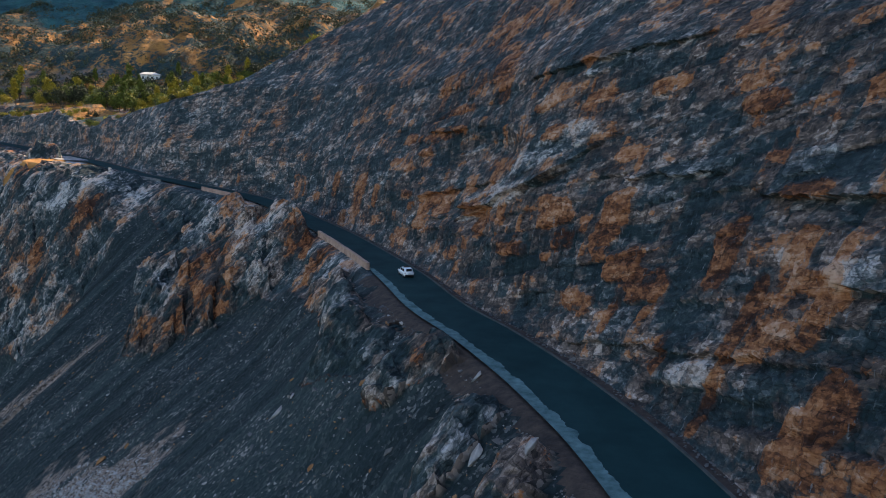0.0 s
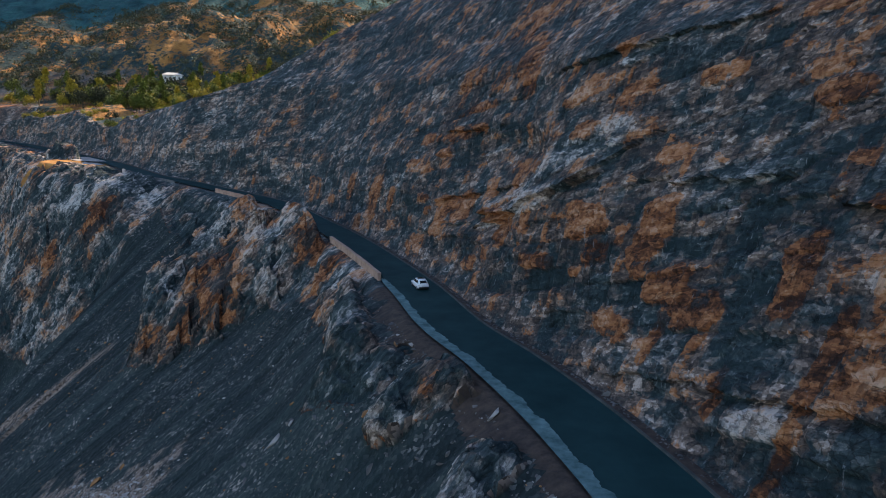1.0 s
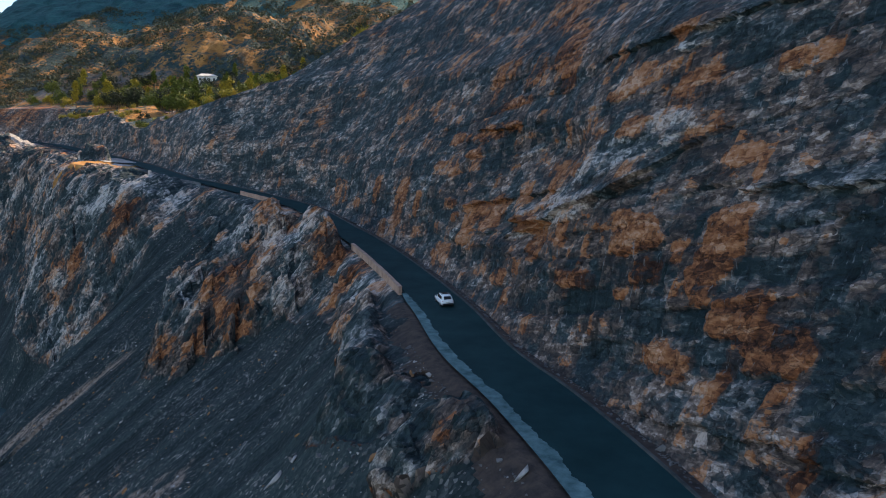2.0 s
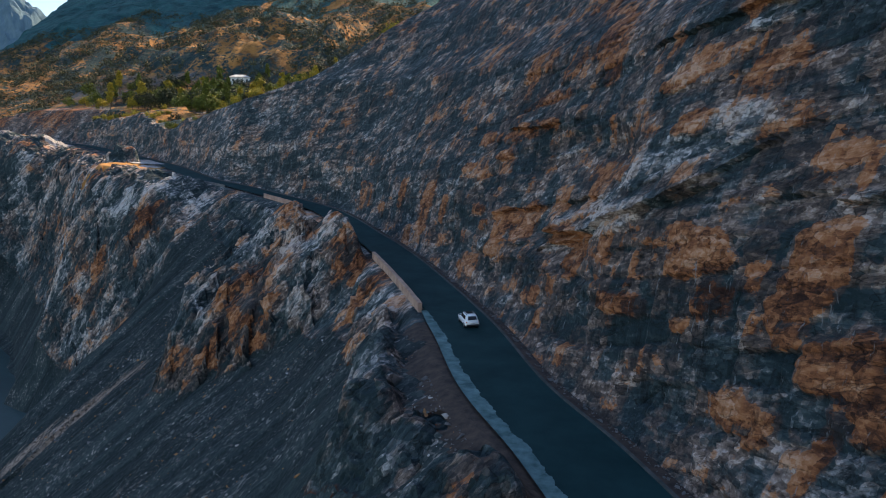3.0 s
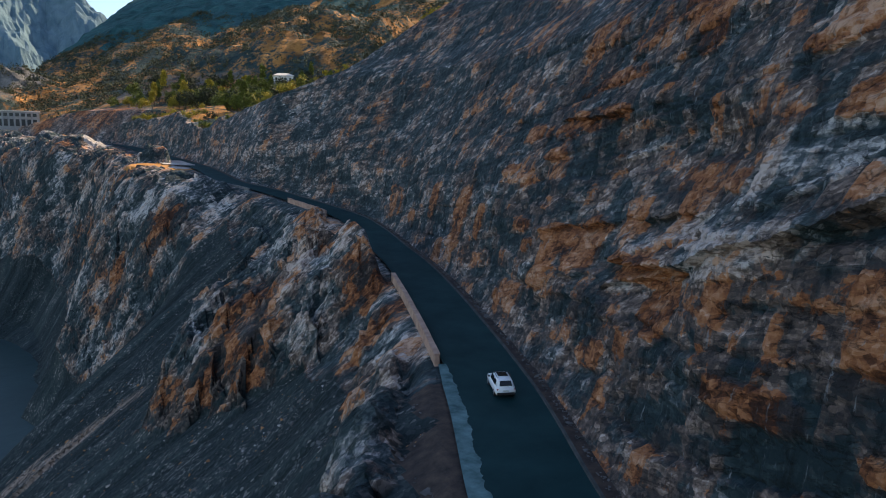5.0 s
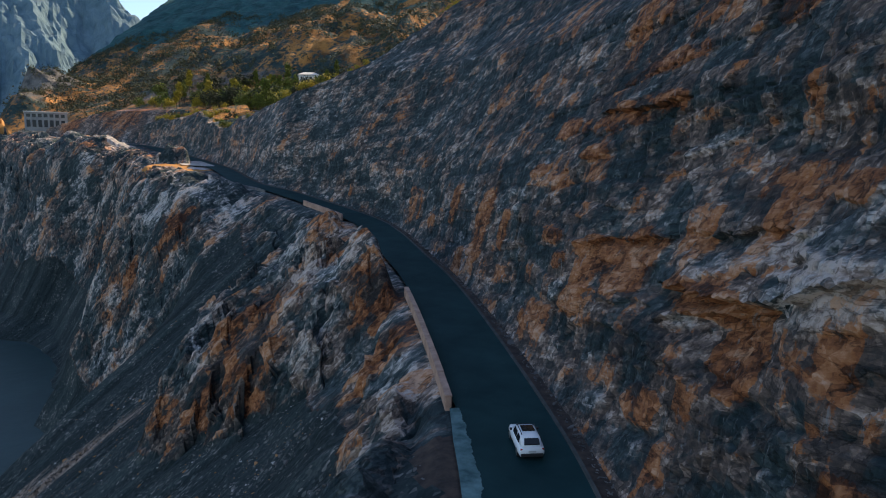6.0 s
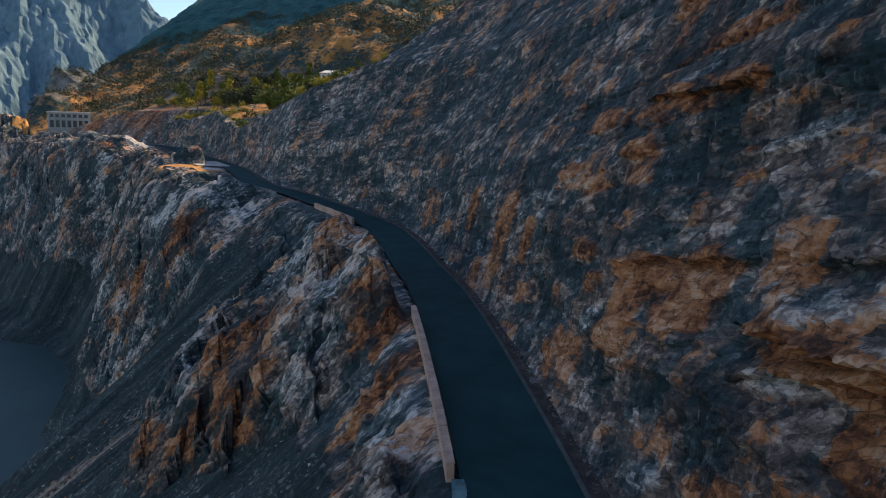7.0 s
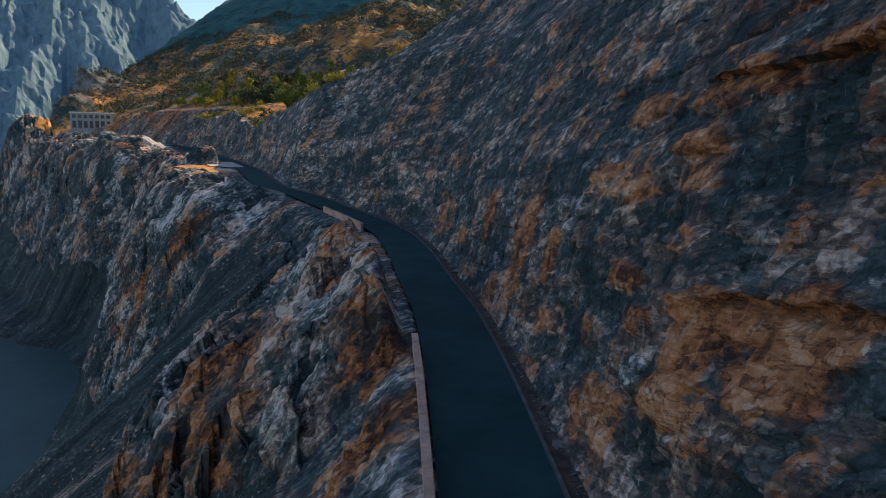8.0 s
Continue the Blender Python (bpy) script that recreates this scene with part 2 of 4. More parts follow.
LEAF_OLIVE = foliage_material("olive leaves", (0.040, 0.042, 0.020), (0.095, 0.085, 0.036))
WHITEWASH = simple("whitewashed wall", (0.50, 0.49, 0.47), (0.74, 0.72, 0.68), 0.3)
# white render with the building's shade put into its colour
SHADED_WHITE = simple("white render darkened for shade", (0.24, 0.25, 0.25), (0.38, 0.38, 0.37), 0.3)
KERB = simple("dusty kerb concrete", (0.040, 0.046, 0.046), (0.10, 0.10, 0.095), 0.7, 0.95)
CONCRETE_PALE = simple("pale concrete", (0.42, 0.42, 0.41), (0.60, 0.59, 0.57), 0.5)
DARK_GLASS = plain("dark window glass", (0.02, 0.025, 0.03), 0.15)
CAR_WHITE = plain("white car paint", (0.78, 0.79, 0.80), 0.25)
CAR_GLASS = plain("tinted car glass", (0.008, 0.009, 0.010), 0.08)
CAR_BLACK = plain("black plastic", (0.015, 0.015, 0.016), 0.6)
CAR_RIM = plain("grey alloy", (0.30, 0.31, 0.32), 0.35, 0.8)
TAIL_RED = plain("red lamp glass", (0.35, 0.015, 0.012), 0.2)


# ---- the road's line ----
LINE = [(23, -130, 52), (22.5, -60, 55), (20, 5, 58), (15.7, 43.5, 59.6), (11.5, 62.2, 60.4), (5.5, 79, 61.3), (-0.5, 92.6, 62.0), (-7.1, 112.6, 63.1),
        (-18.7, 140.6, 64.8), (-27.6, 160, 65.9), (-35, 173.5, 66.9), (-46.5, 194, 68.6), (-59.4, 211.5, 70.2), (-93.6, 242.3, 74.0), (-112, 254, 76.2),
        (-150, 297, 80.6), (-200, 341, 86), (-247, 378, 91), (-330, 420, 97), (-395, 446, 101), (-440, 480, 101), (-475, 540, 97), (-495, 640, 90)]


def spline(points, step):
    """Points every step metres along a smooth line through the points given."""
    p = [np.array(q, float) for q in points]
    p = [p[0] * 2 - p[1], *p, p[-1] * 2 - p[-2]]
    out = []
    for a, b, c, d in zip(p, p[1:], p[2:], p[3:]):
        for i in range(24):
            t = i / 24
            out.append(0.5 * (2 * b + (c - a) * t + (2 * a - 5 * b + 4 * c - d) * t * t + (3 * b - a - 3 * c + d) * t ** 3))
    out = np.array(out)
    run = np.concatenate(([0], np.cumsum(np.hypot(*np.diff(out[:, :2], axis=0).T))))
    s = np.arange(0, run[-1], step)
    return np.stack([np.interp(s, run, out[:, i]) for i in range(3)], 1), s


ROAD, ROAD_S = spline(LINE, 1.0)
_t = np.gradient(ROAD[:, :2], axis=0)
_t = np.stack([np.convolve(np.pad(_t[:, i], 6, "edge"), np.ones(13) / 13, "valid") for i in (0, 1)], 1)
ROAD_T = _t / np.hypot(_t[:, 0], _t[:, 1])[:, None]
ROAD_N = np.stack([ROAD_T[:, 1], -ROAD_T[:, 0]], 1)       # to the right, the cliff's side


def along(s, d):
    """World x, y, z of the road's surface at s along and d to the right."""
    c = np.stack([np.interp(s, ROAD_S, ROAD[:, i]) for i in range(3)], -1)
    n = np.stack([np.interp(s, ROAD_S, ROAD_N[:, i]) for i in range(2)], -1)
    c[..., :2] += n * np.asarray(d)[..., None]
    return c


def s_at_y(y):
    return float(np.interp(y, ROAD[:, 1], ROAD_S))


def nearest(xy):
    """For points (n, 2): s of the nearest point of the line, and the distance to the right."""
    s, d = np.empty(len(xy)), np.empty(len(xy))
    sub = ROAD[::3, :2]
    for i in range(0, len(xy), 20000):
        q = xy[i:i + 20000]
        k = np.argmin(((q[:, None, :] - sub[None]) ** 2).sum(2), 1) * 3
        k = np.clip(k, 0, len(ROAD) - 1)
        r = q - ROAD[k, :2]
        s[i:i + 20000] = ROAD_S[k] + (r * ROAD_T[k]).sum(1)
        d[i:i + 20000] = (r * ROAD_N[k]).sum(1)
    return s, d


def grid_mesh(name, pts, nu, nv, material, attrs=None, smooth=False):
    """A sheet of nu x nv points, row by row."""
    me = bpy.data.meshes.new(name)
    k = (np.arange(nu - 1)[:, None] * nv + np.arange(nv - 1)[None]).ravel()
    quads = np.stack([k, k + nv, k + nv + 1, k + 1], 1).astype(np.int32)
    me.vertices.add(len(pts))
    me.vertices.foreach_set("co", np.ascontiguousarray(pts, dtype=np.float32).ravel())
    me.loops.add(quads.size)
    me.loops.foreach_set("vertex_index", quads.ravel())
    me.polygons.add(len(quads))
    me.polygons.foreach_set("loop_start", np.arange(0, quads.size, 4, dtype=np.int32))
    me.polygons.foreach_set("use_smooth", np.full(len(quads), smooth))
    for key, v in (attrs or {}).items():
        me.attributes.new(key, "FLOAT", "POINT").data.foreach_set("value", np.ascontiguousarray(v, dtype=np.float32))
    me.update(calc_edges=True)
    me.validate()
    for one in material if isinstance(material, list) else [material]:
        me.materials.append(one)
    return new(name, me)


def axis(*stretches):
    """Coordinates: (from, to, step) stretches, joined."""
    return np.unique(np.concatenate([np.arange(a, b, c) for a, b, c in stretches]))


def courses(u, w, t, thick, length, k):
    """Bedded rock, broken by joints: each block has its own offset and slant. Gives height -1..1, the block's number, and metres to its edge."""
    w = w / thick + 0.40 * smooth_noise(np.c_[u / length / 2.2, w / thick * 0.3, t / length / 2.2], k)
    i = np.floor(w)
    u = u / length + rnd(i, i * 0, i * 0, k + 1) * 9 + 0.30 * smooth_noise(np.c_[u / length * 1.3, w * 1.1, t / length], k + 8)
    j = np.floor(u)
    l = np.floor(t / length * 0.7 + rnd(i, j, i * 0, k + 2))
    n = rnd(i, j, l, k + 3)
    fu, fw = u - j - 0.5, w - i - 0.5
    height = n * 2 - 1 + 2.0 * (fu * (rnd(i, j, l, k + 4) - 0.5) + fw * (rnd(i, j, l, k + 5) - 0.5)) + 0.55 * fw
    return height, n, np.minimum((0.5 - np.abs(fu)) * length, (0.5 - np.abs(fw)) * thick)


def rock_relief(u, w, t, p, step=1.0):
    """How far bedded rock stands proud, its tone and its rust. u along the beds, w across them, t into the hill, p the place, step the height of the blocks."""
    big, n1, e1 = courses(u, w, t, 5.0, 13.0, 1)
    mid, n2, e2 = courses(u, w, t, 1.9, 4.6, 11)
    small, n3, e3 = courses(u, w, t, 0.7, 2.2, 21)
    post, n4, e4 = courses(w, u, t, 2.2, 5.5, 31)
    wide, grit = fbm(p / 24, 60, 3), fbm(p / np.array((1.1, 1.1, 0.6)), 51, 2)
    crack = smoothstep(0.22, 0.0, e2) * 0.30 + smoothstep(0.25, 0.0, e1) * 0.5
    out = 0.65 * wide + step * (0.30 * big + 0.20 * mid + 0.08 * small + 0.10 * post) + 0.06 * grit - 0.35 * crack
    # tone drops at the cut-in block edges: their shade put into the colour
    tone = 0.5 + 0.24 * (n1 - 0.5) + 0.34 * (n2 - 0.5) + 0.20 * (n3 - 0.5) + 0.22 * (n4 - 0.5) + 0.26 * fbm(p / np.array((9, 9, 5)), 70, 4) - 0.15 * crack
    rust = 0.385 + 0.26 * fbm(p / np.array((10, 10, 6)), 80, 4, 0.6) + 0.16 * (n1 - 0.5) + 0.26 * (n2 - 0.5) + 0.30 * (n4 - 0.5)
    return out, tone, rust


# ---- cliff above the road ----
RISE = np.array([0, 1, 4, 11, 16, 22, 28, 34, 40, 50, 60, 80, 110])
BACK = np.array([4.7, 5.3, 6.5, 8.2, 10.2, 13.6, 16.6, 19.2, 25, 31, 40, 52, 75])

# marks on the rock: metres along the road, metres above it, half sizes
RUST_MARKS = [(203, 14, 1.9, 3.8), (212.5, 14, 2.6, 2.0), (199.3, 10.2, 2.2, 1.6), (195.2, 9.2, 3.0, 1.7), (204.4, 5.3, 3.4, 1.2), (181, 19.7, 2.6, 0.7), (252, 11, 3.5, 2.3),
              (295, 7.5, 3.4, 4.6), (338, 5, 4.5, 3.5), (220, 8.5, 4, 0.9), (204, 28.9, 1.4, 0.9), (170.8, 7, 1.7, 2.2), (174.8, 11.9, 1.1, 2.9), (301, 1.5, 1.8, 2), (210.4, 11.2, 1.2, 1.6)]
RUST_SPOTS = [(234.5, 10.2, 2.2, 1.5), (212.3, 8.7, 0.6, 0.5), (239, 11.2, 6.5, 0.9), (230.8, 18.7, 2.6, 0.8), (263, 22.2, 8, 1.2), (256, 31.6, 2.6, 2.6), (219.7, 23.6, 2.4, 1.1), (277.7, 16.4, 2.6, 0.7),
              (257, 11.2, 3.4, 0.9), (257.5, 9, 1.8, 2.0), (269, 2.3, 0.9, 0.7), (233.5, 9.5, 1.7, 1.6), (242, 4.2, 2.6, 1), (260.8, 26.8, 6, 0.9), (266.6, 10.8, 2.8, 0.7)]
RUST_FLECKS = [(276.8, 21.1, 3, 1.4), (266, 18.9, 3, 0.6), (263.4, 9, 1.3, 0.8), (258, 6.4, 2.4, 1.1), (249, 34, 2.5, 3), (244, 30, 2, 2), (190, 27, 2.5, 1.0), (226, 27, 3, 0.8), (284, 9, 1.6, 2.4), (310, 9, 2, 3), (322, 4, 2, 2)]
DRIP_MARKS = [(186.8, 13.7, 1.6, 3.2), (181.5, 9.8, 0.8, 3.4), (181.5, 2.7, 0.7, 2.4), (209.1, 11.4, 1.1, 1.1), (189, 4.5, 0.6, 2.0), (198, 5.5, 0.7, 2.2)]
PALE_MARKS = [(220, 21.9, 8, 2.0), (229, 14, 8, 1.6), (184.3, 4.3, 2.5, 1.1), (178, 5.7, 2.2, 1.2), (173.2, 15.3, 1.7, 1.4), (182.5, 21.8, 2, 1.2), (214.6, 32.3, 4, 0.9), (193.2, 20.8, 2.6, 0.8), (236, 14.6, 7, 0.9),
              (223, 19.2, 4.5, 0.9), (248, 1.8, 1.8, 0.7), (249, 20.1, 2.8, 0.5), (207, 9, 2, 0.6), (281, 13, 1.6, 1.6), (262, 24, 2.5, 0.5), (287, 12, 2.5, 1.5), (240, 10.2, 4, 0.7), (262, 6.5, 1.6, 1.0)]
DARK_MARKS = [(262, 16.6, 8, 2.8), (250, 5.4, 7, 1.6), (221, 11.8, 3.6, 1.6), (196.3, 15.3, 4.6, 2.2), (242, 4.6, 12, 2.0), (187, 8.0, 3, 1.5), (182, 2.6, 7, 1.2), (243, 26, 5, 4), (268, 28, 7, 3), (228, 5, 6, 2.4),
              (190, 17.5, 4, 1.4), (207, 17.6, 3, 1.0), (276, 6, 3, 3), (211, 3.4, 6, 1.6)]


# overhanging beds: far end (metres along, above the road), near end, depth
LEDGES = [(244, 9, 214, 19, 1.6), (221, 16.2, 210, 22.4, 1.2), (247, 10.6, 233, 12.4, 2.6), (246, 14.6, 232, 16.2, 1.0), (269, 22.3, 254, 23.5, 1.4), (203, 19, 191, 20.4, 1.0),
          (186, 18.8, 174, 19.8, 1.8), (206, 0.8, 176, 8, 1.0), (260, 11.4, 248, 13.8, 1.2), (256, 7.8, 246, 9, 0.8), (235, 31.3, 200, 34.6, 1.2), (176, 13.8, 168, 14.6, 1.5)]


def ledges(s, h, p):
    out, wob = np.zeros(len(s)), 0.9 * fbm(p / 3.0, 57, 4, 0.6)
    for s1, h1, s0, h0, depth in LEDGES:
        v = h - (h1 + (s - s1) * (h0 - h1) / (s0 - s1)) + wob
        win = smoothstep(s0 - 2, s0 + 2, s) * smoothstep(s1 + 2, s1 - 2, s) * (0.75 + 0.5 * wob)
        out += 0.55 * depth * win * np.where(v >= 0, np.maximum(0, 1 - v / 3.5), -0.6 * np.maximum(0, 1 + v / 1.7))
    return out


def marks(table, s, h, wob, slant=0.12):
    out = np.zeros(len(s))
    for s0, h0, rs, rh in table:
        q = (np.abs((s - s0) / rs) ** 3 + np.abs((h - h0 + slant * (s - s0)) / rh) ** 3) ** 0.333 + wob
        out = np.maximum(out, smoothstep(1.15, 0.9, q))
    return out


def rim_height(s):
    return np.interp(s, (s_at_y(100), 300, 334, 352, 369, 379, 391, 400, 409, 435, 479, 497, 512, 560, 605, 640), (84, 76, 67, 58.5, 50.5, 44.5, 38.8, 35, 32, 26, 20.5, 15.5, 15, 18, 15, 3))


def build_cliff():
    s = axis((20, 155, 1.2), (155, 285, 0.21), (285, 420, 0.36), (420, 640, 0.9))
    v = np.concatenate([np.arange(0, 36, 0.21), np.arange(36, 88, 0.4), np.arange(88, 200, 3)])
    S, V = np.meshgrid(s, v, indexing="ij")
    S, V = S.ravel(), V.ravel()
    top = rim_height(S) + (1.6 + 2.6 * smoothstep(450, 490, S)) * fbm(np.c_[S / 12, S * 0, S * 0], 33, 4)
    over = np.maximum(V - top, 0)
    reach = np.interp(S, (330, 400), (110, 24))
    over = over * np.minimum(1, reach / (200 - top))
    h = np.minimum(V, top)
    d = np.interp(h, RISE, BACK) + over * 0.94
    d = d + 2.0 * smoothstep(s_at_y(85), s_at_y(60), S) * smoothstep(3, 12, h)
    d = d + 2.2 * smoothstep(226, 236, S) * smoothstep(262, 252, S) * smoothstep(7, 11, h) * smoothstep(25, 20, h)
    h = h + over * 0.16
    p = along(S, d)
    p[:, 2] += h
    rock = 1 - smoothstep(0, 5, over)
    climb = np.interp(s, (0, 200, 228, 255, 320, 700), (0, 58, 65, 69, 78, 150))
    w = h + np.interp(S, s, climb) + 2.2 * fbm(p / 30, 44, 2)
    out, tone, rust = rock_relief(S, w, d, p, 0.55)
    wob = 0.55 * fbm(np.c_[S / 2.0, h / 1.5, S * 0], 47, 5, 0.62)
    r = np.maximum(np.maximum(marks(RUST_MARKS, S, h, wob), marks(RUST_SPOTS, S, h, wob)), marks(RUST_FLECKS, S, h, wob))
    drip, light, dim = marks(DRIP_MARKS, S, h, wob), marks(PALE_MARKS, S, h, wob, 0.3), marks(DARK_MARKS, S, h, wob, 0.25)
    # towards the far end haze is put into the colour: paler, less rust
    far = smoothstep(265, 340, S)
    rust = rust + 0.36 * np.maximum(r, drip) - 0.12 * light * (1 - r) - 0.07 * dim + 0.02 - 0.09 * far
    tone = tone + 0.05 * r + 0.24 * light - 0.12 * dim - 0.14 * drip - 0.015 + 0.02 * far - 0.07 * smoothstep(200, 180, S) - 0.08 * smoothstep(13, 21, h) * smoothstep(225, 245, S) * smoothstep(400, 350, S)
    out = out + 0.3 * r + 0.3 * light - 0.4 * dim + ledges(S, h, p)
    n = np.stack([np.interp(S, ROAD_S, ROAD_N[:, i]) for i in range(2)], -1)
    calm = smoothstep(-0.2, 3.0, h)
    p[:, :2] -= n * (out * (0.15 + 0.85 * calm) * rock)[:, None] * 0.95
    p[:, 2] += out * 0.10 * calm * rock + (1 - rock) * fbm(p / 9, 90) * 1.5
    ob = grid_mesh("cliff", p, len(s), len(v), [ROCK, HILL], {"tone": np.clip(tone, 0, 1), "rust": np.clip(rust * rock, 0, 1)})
    flat = (rock.reshape(len(s), len(v))[:-1, :-1].ravel() < 0.55).astype(np.int32)
    ob.data.polygons.foreach_set("material_index", flat)
    tagged(ob, "dark layered rock face with rust-orange patches above the road", "cliff", kind="structure")


# ---- slope below the road, down to the river ----
def seg_dist(xy, a, b):
    a, b = np.array(a), np.array(b)
    t = np.clip(((xy - a) @ (b - a)) / ((b - a) @ (b - a)), 0, 1)
    return np.hypot(*(xy - a - t[:, None] * (b - a)).T)


# crest of each outcrop: two ends, half width, height
OUTCROPS = [((-34, 157), (-66, 164), 13, 9.5, 0.40), ((-9, 85), (-15, 91), 4.2, 2.3, 0.15), ((-13, 90), (-16, 103), 3.4, 2.6, 0.25), ((-16, 103), (-19, 118), 3.0, 2.0, 0.25), ((-1, 73.5), (-5, 76), 4.0, 3.4, 0.3), ((2.5, 60), (0, 57), 3.2, 2.0, 0.3),
            ((6, 50), (3, 46), 3.2, 1.8, 0.3), ((-20, 120), (-25, 142), 4.0, 2.0, 0.7), ((-62, 198), (-80, 190), 6, 4.0, 0.6), ((-169, 306), (-176, 306), 6.5, 6.5, 0.35), ((-112, 236), (-150, 262), 9, 3.0, 0.5),
            ((-418, 436), (-430, 436), 22, 15, 0.1), ((-372, 430), (-350, 424), 14, 4, 0.1), ((-262, 366), (-285, 374), 16, 6, 0.1)]
# stains of the lower rocks: place and radius
LOWER_RUST = [(-28, 146, 3), (-23, 137, 3), (-140, 236, 5), (-130, 232, 4), (-57, 156, 8), (-47, 151, 7), (-31, 149, 4), (-152, 244, 7), (-24, 135, 5), (-2.5, 74, 2), (-165, 262, 8), (-118, 226, 6)]
LOWER_PALE = [(-26, 144, 4), (-21, 132, 4), (-62, 160, 4), (-44, 160, 4), (-47, 154, 2.5), (-118, 238, 6), (-100, 228, 5), (-160, 280, 7), (-37, 157, 4.5), (-19, 126, 7), (-129, 240, 8), (-104, 231, 8), (-68, 166, 5), (-70, 196, 6), (-150, 252, 6), (4, 55, 4), (-52, 170, 5)]


def slope_height(xy):
    s, d = nearest(xy)
    out = -d - 5.4
    out = out - np.interp(s, (385, 400, 431, 455, 500, 550, 590, 608, 646, 720), (0, -3, -2, 7, 0, -7, -6, 2, 7, 0)) * smoothstep(3, 14, out)
    y = np.interp(s, ROAD_S, ROAD[:, 1])
    road_z = np.interp(s, ROAD_S, ROAD[:, 2])
    near = np.interp(out, (0, 3.5, 9, 16, 30, 55, 95, 140), (0, 1.6, 6.5, 14, 25, 45, 80, 110))
    mid = np.interp(out, (-1, 0, 1.5, 5, 10, 16, 30, 55, 95, 140), (0, 0.6, 2.8, 6.5, 11, 17, 27, 46, 80, 110))
    far = np.interp(out, (0, 12, 19, 23, 30, 41, 51, 95), (0, 2.0, 5, 11, 33, 64, 82, 110))
    m = smoothstep(112, 120, y) * smoothstep(185, 165, y)
    t = smoothstep(226, 250, y)
    drop = near * (1 - m) + mid * m
    drop = drop * (1 - t) + far * t
    wave = fbm(np.c_[xy / 30, xy[:, :1] * 0], 140, 3)
    rock = np.maximum(t * smoothstep(66, 50, drop + 12 * wave), smoothstep(11, 5, out + 3 * wave) * smoothstep(108, 120, y))
    rock = np.maximum(rock, smoothstep(120, 170, y) * smoothstep(16, 9, out + 4 * wave) * smoothstep(250, 225, y))
    z = road_z - 0.25 - np.where(out < -2, 0.35, drop) + 3.5 * wave * t * smoothstep(14, 26, out)
    rough = 0.7 * rock * smoothstep(1.0, 5.0, out)
    b0, b1, b2 = np.zeros(len(xy)), np.zeros(len(xy)), np.zeros(len(xy))
    near_rock = rock > 0.01
    for a, b, w, h, core in OUTCROPS:
        near_rock |= seg_dist(xy, a, b) < 1.3 * w + 2
    q = np.c_[xy, z][near_rock]
    b0[near_rock] = blocks(q / (13, 13, 20), 221, 1.4)[0]
    b1[near_rock] = blocks(q / (5.5, 5.5, 9), 201, 1.3)[0]
    b2[near_rock] = blocks(q / (2.3, 2.3, 4), 211, 1.3)[0]
    for a, b, w, h, core in OUTCROPS:
        f = smoothstep(w, w * core, seg_dist(xy, a, b) + w * 0.15 * b1 + 0.2 * b2) * smoothstep(-0.6, 2.0, out)
        z = z + h * f
        rough = np.maximum(rough, f * min(1.0, h / 5) * smoothstep(0.5, 4.0, out))
        rock = np.maximum(rock, smoothstep(0.02, 0.2, f))
    z = z + rough * (1.9 * b0 * smoothstep(3, 10, out) + 0.9 * b1 + 0.15 * b2)
    flat = smoothstep(1.15, 0.8, seg_dist(xy, (-152, 290), (-166, 291)) / 9)
    z, rock = z * (1 - flat) + (road_z - 0.5) * flat, rock * (1 - flat)
    return z, rock, out, s


SLOPE_BASIS = np.array([(0.10, 0.90, -0.20), (-0.78, 0.18, 0.60), (0.60, 0.20, 0.76)])


